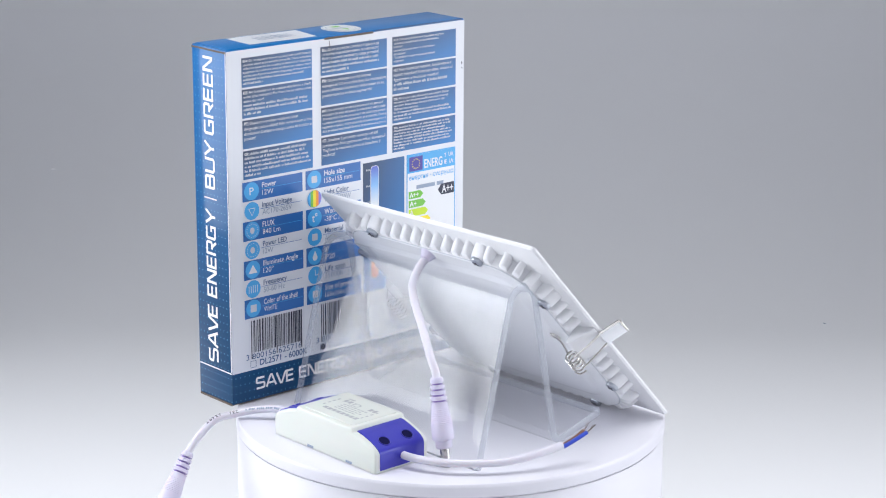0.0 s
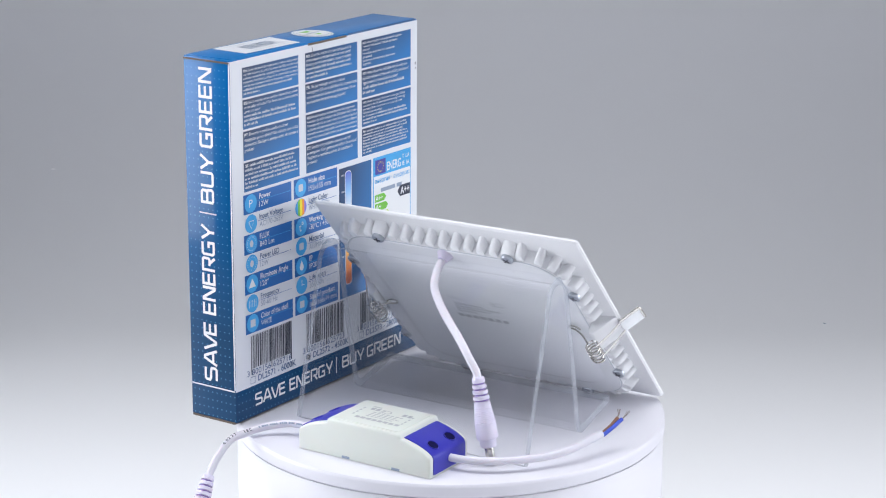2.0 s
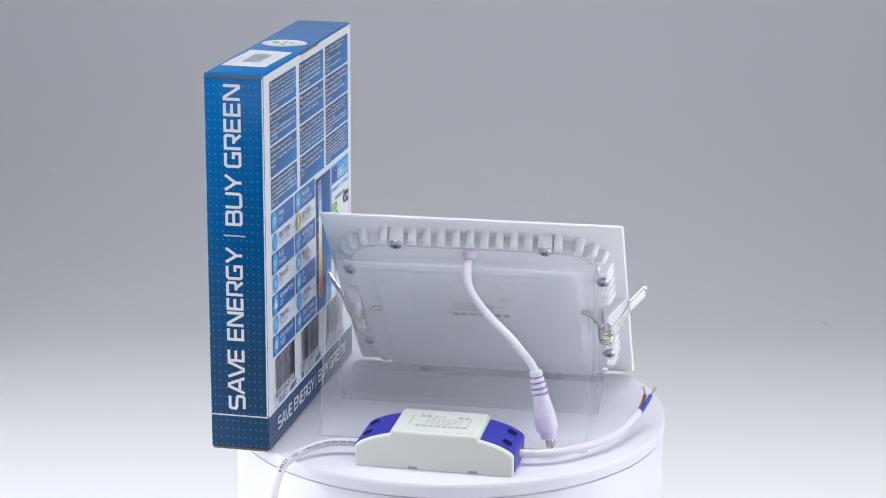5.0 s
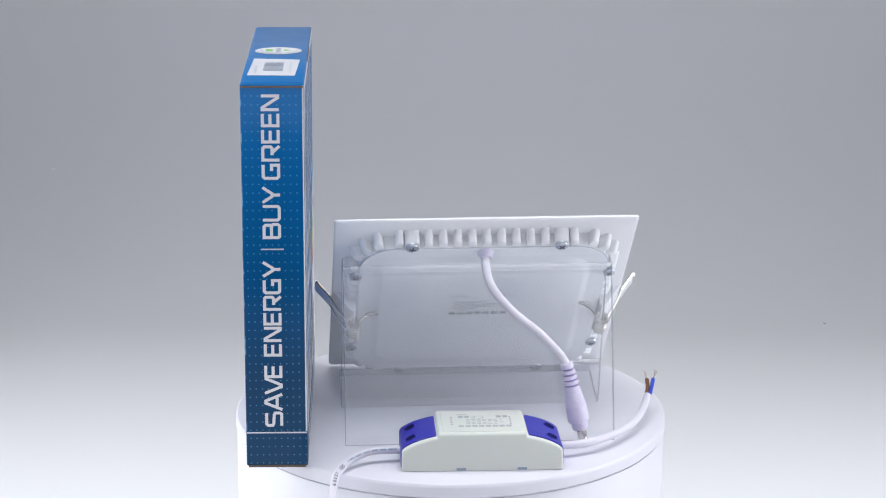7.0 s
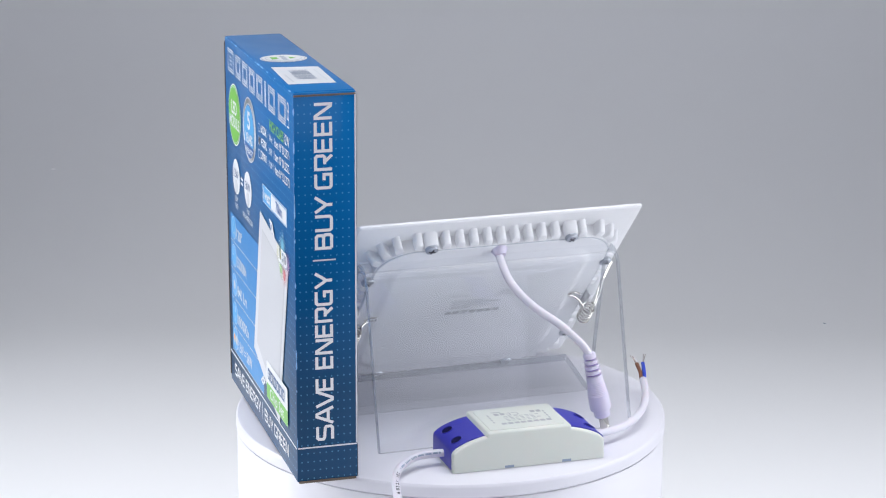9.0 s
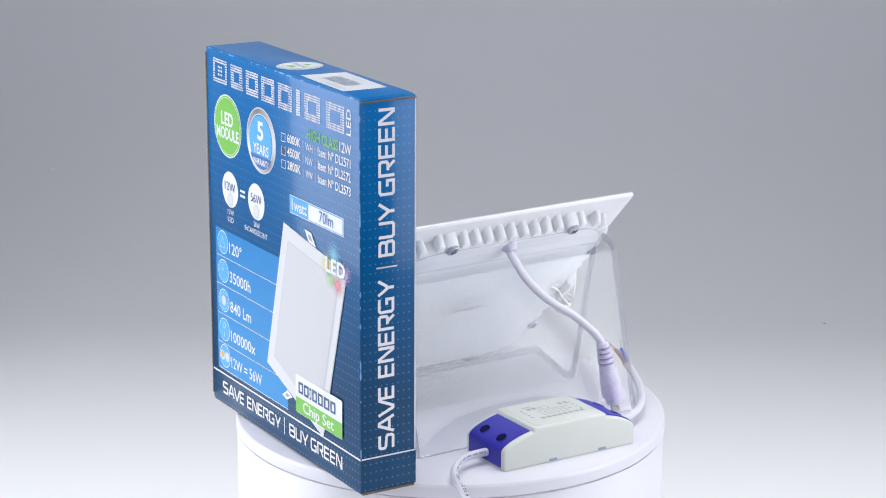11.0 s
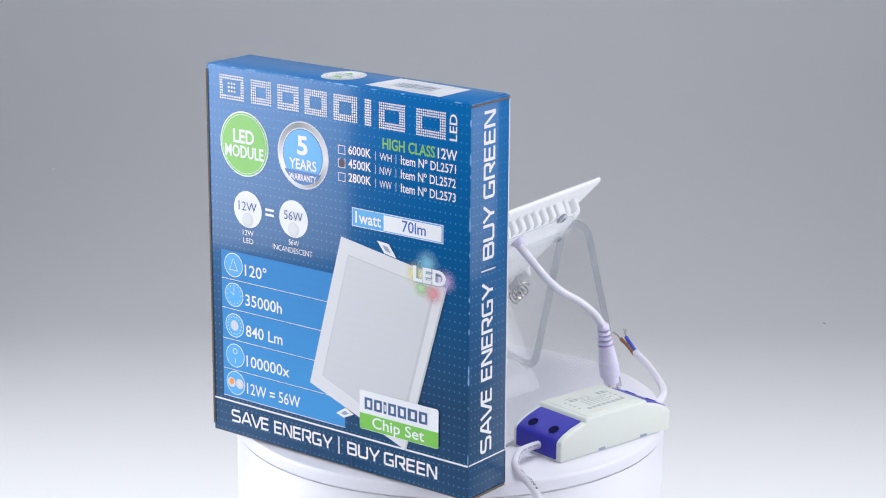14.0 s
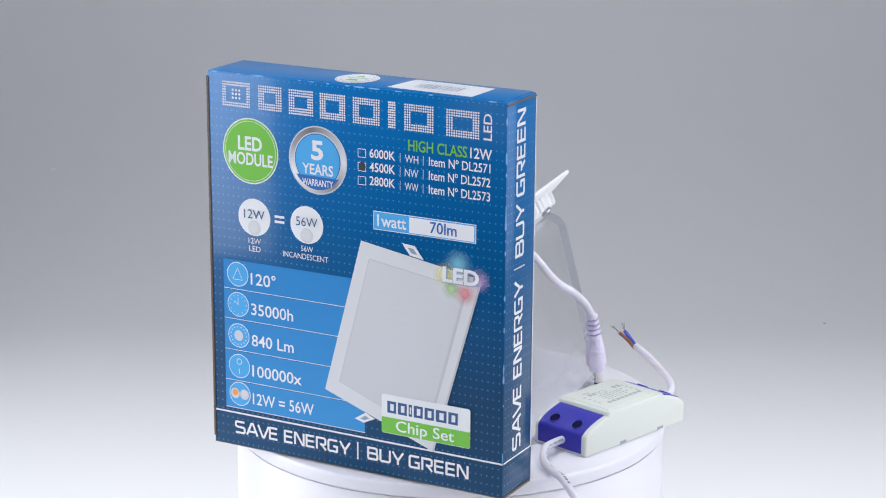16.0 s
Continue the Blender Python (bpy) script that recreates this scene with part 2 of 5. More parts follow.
def mesh_part(name, me, material, parent=None, label="", smooth=False, angle=35):
    me.materials.clear()
    me.materials.append(material)
    if smooth:
        me.shade_smooth()
        me.set_sharp_from_angle(angle=radians(angle))
    ob = new(name, me)
    ob.parent = parent
    if label:
        tagged(ob, label)
    return ob


def thing(name, m, label, category, group="", kind=""):
    ob = new(name)
    ob.empty_display_size = 0.02
    ob.matrix_world = m
    return tagged(ob, label, category, group, kind)


def box_bm(x0, y0, z0, x1, y1, z1, bevel=0.0, segs=2):
    bm = bmesh.new()
    bmesh.ops.create_cube(bm, size=1)
    for v in bm.verts:
        v.co = Vector(((x0 + x1) / 2 + v.co.x * (x1 - x0), (y0 + y1) / 2 + v.co.y * (y1 - y0), (z0 + z1) / 2 + v.co.z * (z1 - z0)))
    if bevel:
        bmesh.ops.bevel(bm, geom=bm.edges[:], offset=bevel, segments=segs, affect="EDGES", profile=0.5)
    return bm


def lathe_bm(profile, n=48, m=None):
    """A turned form about z from (radius, height) pairs; closed where the radius is 0."""
    bm = bmesh.new()
    rings = []
    for r, h in profile:
        if r <= 1e-7:
            rings.append([bm.verts.new((0, 0, h))])
        else:
            rings.append([bm.verts.new((r * math.cos(2 * math.pi * i / n), r * math.sin(2 * math.pi * i / n), h)) for i in range(n)])
    for a, b in zip(rings, rings[1:]):
        for i in range(n):
            j = (i + 1) % n
            if len(a) == 1 and len(b) == 1:
                continue
            if len(a) == 1:
                bm.faces.new((a[0], b[i], b[j]))
            elif len(b) == 1:
                bm.faces.new((a[i], a[j], b[0]))
            else:
                bm.faces.new((a[i], a[j], b[j], b[i]))
    if m is not None:
        bmesh.ops.transform(bm, matrix=m, verts=bm.verts)
    return bm


def smooth_path(points, steps=8):
    """Catmull-Rom through the points."""
    pts = [Vector(p) for p in points]
    pts = [pts[0] * 2 - pts[1]] + pts + [pts[-1] * 2 - pts[-2]]
    out = []
    for i in range(1, len(pts) - 2):
        a, b, c, d = pts[i - 1:i + 3]
        for s in range(steps):
            t = s / steps
            out.append(0.5 * ((2 * b) + (c - a) * t + (2 * a - 5 * b + 4 * c - d) * t * t + (3 * b - a - 3 * c + d) * t ** 3))
    out.append(pts[-2].copy())
    return out


def tube_bm(path, radius, n=14, bm=None):
    """A round bar along a path; radius is one number or one for each point."""
    bm = bm or bmesh.new()
    radii = [radius] * len(path) if isinstance(radius, (int, float)) else radius
    ref = Vector((0.13, 0.37, 0.92)).normalized()
    rings = []
    for i, p in enumerate(path):
        d = (path[min(i + 1, len(path) - 1)] - path[max(i - 1, 0)]).normalized()
        a = ref - d * ref.dot(d)
        if a.length < 1e-4:
            a = d.orthogonal()
        a.normalize()
        ref = a
        b = d.cross(a)
        rings.append([bm.verts.new(p + radii[i] * (a * math.cos(2 * math.pi * k / n) + b * math.sin(2 * math.pi * k / n))) for k in range(n)])
    for r0, r1 in zip(rings, rings[1:]):
        for k in range(n):
            bm.faces.new((r0[k], r0[(k + 1) % n], r1[(k + 1) % n], r1[k]))
    bm.faces.new(rings[0][::-1])
    bm.faces.new(rings[-1])
    return bm


def slab_bm(outline, z0, z1, bevel=0.0, segs=2):
    """A plate from an outline in x and y, with thickness from z0 to z1."""
    bm = bmesh.new()
    lo = [bm.verts.new((x, y, z0)) for x, y in outline]
    hi = [bm.verts.new((x, y, z1)) for x, y in outline]
    bm.faces.new(lo[::-1])
    top = bm.faces.new(hi)
    n = len(outline)
    for i in range(n):
        bm.faces.new((lo[i], lo[(i + 1) % n], hi[(i + 1) % n], hi[i]))
    if bevel:
        bmesh.ops.bevel(bm, geom=list(top.edges), offset=bevel, segments=segs, affect="EDGES", profile=0.5)
    return bm


def rounded_rect(hx, hy, r, cx=0.0, cy=0.0, n=8):
    out = []
    for sx, sy, a0 in ((1, 1, 0), (-1, 1, 90), (-1, -1, 180), (1, -1, 270)):
        for i in range(n + 1):
            a = radians(a0 + 90 * i / n)
            out.append((cx + sx * (hx - r) + r * math.cos(a), cy + sy * (hy - r) + r * math.sin(a)))
    return out


def ellipse(cx, cy, rx, ry, n=40):
    return [(cx + rx * math.cos(2 * math.pi * i / n), cy + ry * math.sin(2 * math.pi * i / n)) for i in range(n)]


def text_mesh(words, bold=0.0):
    cu = bpy.data.curves.new("lettering", "FONT")
    cu.body, cu.size, cu.offset, cu.resolution_u = words, 1.0, bold, 3
    ob = new("lettering", cu)
    me = bpy.data.meshes.new_from_object(ob)
    bpy.data.objects.remove(ob)
    return me


CAP = max(v.co.y for v in text_mesh("H").vertices)


# ---- the sweep behind and below ----
def backdrop():
    # the front stretch, out of view, is added to bounce light up
    floor_z, y0, bend_y, radius, top = -0.17, -0.85, 0.70, 0.42, 2.2
    prof = [(y0 + (bend_y - y0) * i / 6, floor_z) for i in range(7)]
    for i in range(1, 25):
        a = radians(84 * i / 24)
        prof.append((bend_y + radius * math.sin(a), floor_z + radius * (1 - math.cos(a))))
    y, z = prof[-1]
    prof += [(y + 0.05, z + 0.5), (y + 0.15, top)]
    xs = (-2.2, -1.1, 0.0, 1.1, 2.2)
    me = bpy.data.meshes.new("backdrop")
    n = len(prof)
    verts = [(x, y, z) for x in xs for y, z in prof]
    faces = [(c * n + i, (c + 1) * n + i, (c + 1) * n + i + 1, c * n + i + 1) for c in range(4) for i in range(n - 1)]
    me.from_pydata(verts, [], faces)
    ob = mesh_part("backdrop", me, M_SWEEP, None, "", True, 60)
    return tagged(ob, "seamless pale grey studio paper sweeping up behind the turntable", "backdrop", kind="structure")


def studio_room():
    """Plain unseen room, added round the sweep and the camera; its grey bounces fill light."""
    me = bpy.data.meshes.new("wall")
    bm = box_bm(-3.0, -3.2, -0.9, 3.0, 2.4, 2.4)
    bmesh.ops.reverse_faces(bm, faces=bm.faces)
    bm.to_mesh(me)
    bm.free()
    ob = mesh_part("wall_studio", me, M_ROOM)
    tagged(ob, "plain grey unseen room added round the set", "wall", kind="structure")
    table = part("table", box_bm(-2.2, -0.86, -0.215, 2.2, 0.72, -0.1745, 0.002), M_ROOM)
    tagged(table, "plain grey table top under the paper", "table", kind="structure")


PAPER = backdrop()
studio_room()


def paper_flecks():
    """Specks of lint that lie on the paper."""
    for at, sx, sz, mm in FLECKS:
        bm = bmesh.new()
        bmesh.ops.create_icosphere(bm, subdivisions=1, radius=1.0)
        bmesh.ops.transform(bm, matrix=pose(*at, 0, 12, 0) @ Matrix.Diagonal((sx, 0.0004, sz, 1)), verts=bm.verts)
        part("lint_fleck", bm, mm, PAPER)

FLECKS = (((-0.4095, 0.9558, -0.0825), 0.0028, 0.0013, M_LINT), ((0.2951, 0.6988, -0.1700), 0.0008, 0.0006, M_LINT), ((0.3480, 0.7197, -0.1694), 0.0022, 0.0005, M_SLATE))
paper_flecks()


# ---- turntable ----
def turntable():
    t = thing("turntable", pose(0, 0, 0), "round glossy white turntable on a white drum", "turntable")
    r = 0.1256
    part("disc", lathe_bm([(0, 0), (r - 0.0022, 0), (r - 0.0009, -0.0004), (r - 0.0002, -0.0013), (r, -0.0024), (r, -0.0072), (r - 0.0007, -0.0079), (0, -0.0079)], 160), M_TABLE, t)
    part("drum", lathe_bm([(0, -0.0080), (r - 0.0022, -0.0080), (r - 0.0022, -0.0088), (r - 0.0010, -0.0089), (r - 0.0006, -0.0096), (r - 0.0006, -0.168), (r - 0.002, -0.17), (0, -0.17)], 160), M_DRUM, t)
    return t


TABLE = turntable()

# ---- printed carton ----
BW, BH, BD = 0.1799, 0.2107, 0.0331
PRINT_W = 0.1795
BOX_AT = pose(-0.0974, -0.0124, 0.0005, 0, 0, 2.45)
BOX = thing("product_box", BOX_AT, "upright blue and white printed cardboard product box", "box")
# each face: where print millimetres start, the way right and the way up, seen from outside
FACES = {
    "front": (Vector((-BD / 2, PRINT_W / 2, 0)), Vector((0, -1, 0)), Vector((0, 0, 1))),
    "back": (Vector((BD / 2, -PRINT_W / 2, 0)), Vector((0, 1, 0)), Vector((0, 0, 1))),
    "spine": (Vector((BD / 2, -BW / 2, 0)), Vector((0, 0, 1)), Vector((-1, 0, 0))),
    "top": (Vector((-BD / 2, -PRINT_W / 2, BH)), Vector((0, 1, 0)), Vector((1, 0, 0))),
}


def on_face(face, layer):
    o, right, up = FACES[face]
    out = right.cross(up)
    if face == "top":
        out = Vector((0, 0, 1))
    m = Matrix((right, up, out)).transposed().to_4x4()
    return Matrix.Translation(o + out * (0.00005 + 0.00006 * layer)) @ m


def print_shape(name, face, outline, material, layer=1, parent=None, label=""):
    """One flat field of ink from an outline in millimetres."""
    bm = bmesh.new()
    m = on_face(face, layer)
    bm.faces.new([bm.verts.new(m @ Vector((x / 1000, y / 1000, 0))) for x, y in outline])
    me = bpy.data.meshes.new(name)
    bm.to_mesh(me)
    bm.free()
    return mesh_part(name, me, material, parent or BOX, label)


def print_many(name, face, outlines, material, layer=1, parent=None, label=""):
    """Small marks of one print as one mesh."""
    bm = bmesh.new()
    m = on_face(face, layer)
    for outline in outlines:
        bm.faces.new([bm.verts.new(m @ Vector((x / 1000, y / 1000, 0))) for x, y in outline])
    me = bpy.data.meshes.new(name)
    bm.to_mesh(me)
    bm.free()
    return mesh_part(name, me, material, parent or BOX, label)


def rect(x0, y0, x1, y1):
    return [(x0, y0), (x1, y0), (x1, y1), (x0, y1)]


def frame_rects(x0, y0, x1, y1, w):
    return [rect(x0, y0, x1, y0 + w), rect(x0, y1 - w, x1, y1), rect(x0, y0 + w, x0 + w, y1 - w), rect(x1 - w, y0 + w, x1, y1 - w)]


def words(face, text, x, y, width, cap, material, layer=3, bold=0.012, name="lettering", turn=0, local=None, parent=None):
    """Lettering with its baseline from (x, y), as wide and as high as given, in millimetres."""
    me = text_mesh(text, bold)
    xs = [v.co.x for v in me.vertices]
    x0, w = min(xs), max(xs) - min(xs)
    m = on_face(face, layer) if local is None else local
    m = m @ Matrix.Translation((x / 1000, y / 1000, 0)) @ pose(0, 0, 0, 0, 0, turn)
    m = m @ Matrix.Diagonal((width / 1000 / w, cap / 1000 / CAP, 1, 1)) @ Matrix.Translation((-x0, 0, 0))
    me.transform(m)
    return mesh_part(name, me, material, parent or BOX)


def carton():
    body = part("carton", box_bm(-BD / 2, -BW / 2, 0.0006, BD / 2, BW / 2, BH, 0.0008), M_BLUE, BOX)
    # raw board edges: bottom flaps, top seams and the tuck notch
    part("bottom_flap", box_bm(-BD / 2 + 0.001, -BW / 2 - 0.0004, 0.0, BD / 2 - 0.001, BW / 2 + 0.0004, 0.0012), M_KRAFT, BOX, "raw grey-brown board edge")
    part("board_edge", box_bm(-BD / 2 + 0.0004, -BW / 2 - 0.0005, BH - 0.0020, BD / 2 - 0.0004, -BW / 2 + 0.001, BH - 0.0010, 0.0002), M_KRAFT, BOX, "dark raw board seam")
    part("board_edge", box_bm(-BD / 2 - 0.0004, BW / 2 - 0.0012, 0.004, -BD / 2 + 0.003, BW / 2 + 0.0003, BH - 0.003, 0.0003), M_KRAFT, BOX, "worn corrugated board edge")
    # tuck flap, standing a little proud, with its thumb notch
    part("tuck_flap", box_bm(-BD / 2 + 0.0012, -BW / 2 + 0.002, BH - 0.0004, BD / 2 - 0.0004, BW / 2 - 0.002, BH + 0.0004, 0.0003), M_BLUE, BOX)
    part("thumb_notch", box_bm(BD / 2 - 0.0012, -BW / 2 + 0.0705, BH - 0.0016, BD / 2 + 0.0004, -BW / 2 + 0.1075, BH - 0.0003, 0.0004), M_KRAFT, BOX, "raw brown edge of the thumb notch")
    part("board_edge", box_bm(BD / 2 - 0.0010, -BW / 2 + 0.1090, BH - 0.0007, BD / 2 + 0.0001, BW / 2 - 0.0020, BH + 0.0002, 0.0002), M_NAVY, BOX, "dark folded board edge of the lid")
    # rubbed corners, where the ink has gone pale
    rng = random.Random(21)
    for a, b, inset in (((-BD / 2, -BW / 2, 0.004), (-BD / 2, -BW / 2, BH - 0.003), (1, 1, 0)), ((-BD / 2, -BW / 2 + 0.003, BH), (-BD / 2, BW / 2 - 0.003, BH), (1, 0, -1)), ((BD / 2, -BW / 2, 0.021), (BD / 2, -BW / 2, BH - 0.003), (-1, 1, 0))):
        a, b = Vector(a) + Vector(inset) * 0.00055, Vector(b) + Vector(inset) * 0.00055
        line = [a.lerp(b, k / 60) for k in range(61)]
        part("rubbed_corner", tube_bm(line, [0.00028 + 0.00030 * rng.random() ** 2 for k in range(61)], 8), M_WORN, BOX, "pale rubbed corner")
    # the back panel's white print wraps a millimetre round the fold
    print_shape("panel_wrap", "spine", rect(20.5, 0.2, 210, 1.0), M_WHITE, 1)
    return body


carton()


GLYPHS = {}
GLYPHS["S"] = [0.80, [[(0.78, 0.93), (0.10, 0.93), (0.02, 0.84), (0.02, 0.58), (0.12, 0.52), (0.68, 0.48), (0.78, 0.42), (0.78, 0.14), (0.70, 0.05), (0.0, 0.05)]]]
GLYPHS["A"] = [0.94, [[(0.0, 0.0), (0.40, 0.96), (0.54, 0.96), (0.94, 0.0)], [(0.20, 0.30), (0.74, 0.30)]]]
GLYPHS["V"] = [0.92, [[(0.0, 1.0), (0.40, 0.05), (0.52, 0.05), (0.92, 1.0)]]]
GLYPHS["E"] = [0.70, [[(0.70, 0.94), (0.04, 0.94), (0.04, 0.06), (0.70, 0.06)], [(0.04, 0.51), (0.66, 0.51)]]]
GLYPHS["N"] = [0.80, [[(0.03, 0.0), (0.03, 0.94), (0.14, 0.94), (0.68, 0.06), (0.78, 0.06), (0.78, 1.0)]]]
GLYPHS["R"] = [0.80, [[(0.03, 0.0), (0.03, 0.94), (0.68, 0.94), (0.76, 0.86), (0.76, 0.50), (0.68, 0.42), (0.30, 0.42)], [(0.44, 0.42), (0.80, 0.0)]]]
GLYPHS["G"] = [0.82, [[(0.78, 0.94), (0.12, 0.94), (0.03, 0.85), (0.03, 0.15), (0.12, 0.06), (0.76, 0.06), (0.76, 0.46), (0.44, 0.46)]]]
GLYPHS["Y"] = [0.84, [[(0.0, 1.0), (0.34, 0.46), (0.50, 0.46), (0.84, 1.0)], [(0.42, 0.46), (0.42, 0.0)]]]
GLYPHS["B"] = [0.80, [[(0.03, 0.06), (0.03, 0.94), (0.64, 0.94), (0.73, 0.86), (0.73, 0.60), (0.64, 0.52), (0.68, 0.51), (0.77, 0.43), (0.77, 0.15), (0.68, 0.06), (0.03, 0.06)], [(0.03, 0.52), (0.66, 0.52)]]]
GLYPHS["U"] = [0.82, [[(0.03, 1.0), (0.03, 0.15), (0.12, 0.06), (0.70, 0.06), (0.79, 0.15), (0.79, 1.0)]]]


def stroke_quads(line, half):
    """A bent bar of even width along a line in the plane, with mitred corners."""
    pts = [Vector(p) for p in line]
    sides = []
    for i, p in enumerate(pts):
        a = (p - pts[i - 1]).normalized() if i else (pts[1] - p).normalized()
        b = (pts[i + 1] - p).normalized() if i < len(pts) - 1 else a
        n = Vector((-(a + b).y, (a + b).x)).normalized()
        reach = half / max(0.55, n.dot(Vector((-a.y, a.x))))
        sides.append((p + n * reach, p - n * reach))
    return [[q[1], r[1], r[0], q[0]] for q, r in zip(sides, sides[1:])]


def square_words(face, text, x, y, width, cap, material, layer=3, weight=0.088):
    """Slogan lettering in wide square-cut strokes, its baseline from (x, y), in millimetres."""
    pen, quads = 0.0, []
    for ch in text:
        if ch == " ":
            pen += 0.42
            continue
        wide, lines = GLYPHS[ch]
        for line in lines:
            quads.append([(pen + px, py) for px, py in line])
        pen += wide + (0.06 if ch in "AVY" else 0.19)
    sx = width / (pen - 0.16)
    bm = bmesh.new()
    m = on_face(face, layer)
    for k, line in enumerate(quads):
        lift = 0.000006 * (k % 2)
        for quad in stroke_quads([(px * sx, py * cap) for px, py in line], weight * cap):
            bm.faces.new([bm.verts.new(m @ Vector(((x + q.x) / 1000, (y + q.y) / 1000, lift))) for q in quad])
    me = bpy.data.meshes.new("slogan")
    bm.to_mesh(me)
    bm.free()
    return mesh_part("slogan", me, material, BOX)


def slogan(face, y, left, cap, material, gap_x, right_x, right_w, left_w):
    square_words(face, "SAVE ENERGY", left, y, left_w, cap, material, 4)
    square_words(face, "BUY GREEN", right_x, y, right_w, cap, material, 4)
    print_shape("slogan_divider", face, rect(gap_x - 0.4, y - 1.4, gap_x + 0.4, y + cap + 1.4), material, 4)


# spine
square_words("spine", "SAVE ENERGY", 23.8, 13.4, 90.5, 9.2, M_TEXT, 3)
square_words("spine", "BUY GREEN", 128.4, 13.0, 76.6, 9.2, M_TEXT, 3)
print_shape("slogan_divider", "spine", rect(121.9, 11.4, 122.7, 23.6), M_SILVER, 3)
print_shape("rule", "spine", rect(19.4, 0.4, 20.2, 32.7), M_WHITE, 3)
print_shape("rule", "front", rect(-0.2, 19.2, 179.8, 20.2), M_WHITE, 3)
slogan("front", 8.0, 14.0, 7.1, M_TEXT, 92.6, 98.8, 60.9, 72.9)


def dotted_mark():
    """The maker's mark: a row of hollow squares set in pale dots."""
    spots = []

    def dot(x, y, s=0.62):
        spots.append(ellipse(x, y, s, s, 8))

    pitch = 1.32
    for x0, x1, y0, y1 in ((10.2, 26.8, 193.1, 205.6), (33, 46.6, 193.0, 205.2), (52, 66, 192.6, 205), (71, 85.5, 192.2, 204.8), (91, 106, 191.8, 204.6), (112.0, 115.4, 191.5, 204.4), (121.5, 137.5, 191.3, 204.2), (145.8, 163.6, 191, 204)):
        nx, ny = max(1, round((x1 - x0) / pitch)), round((y1 - y0) / pitch)
        for i in range(nx + 1):
            for j in range(ny + 1):
                ring = min(i, nx - i, j, ny - j)
                if nx < 4 or ring <= 2 and (x0 > 20 or ring < 2):
                    dot(x0 + (x1 - x0) * i / nx, y0 + (y1 - y0) * j / ny, 0.54)
    for i in range(3):
        for j in range(3):
            dot(16.4 + 2.1 * i, 197.3 + 2.1 * j, 0.7)
    tagged(print_many("dotted_mark", "front", spots, M_TEXT, 3, label="dotted pale maker's mark"), kind="stuff")


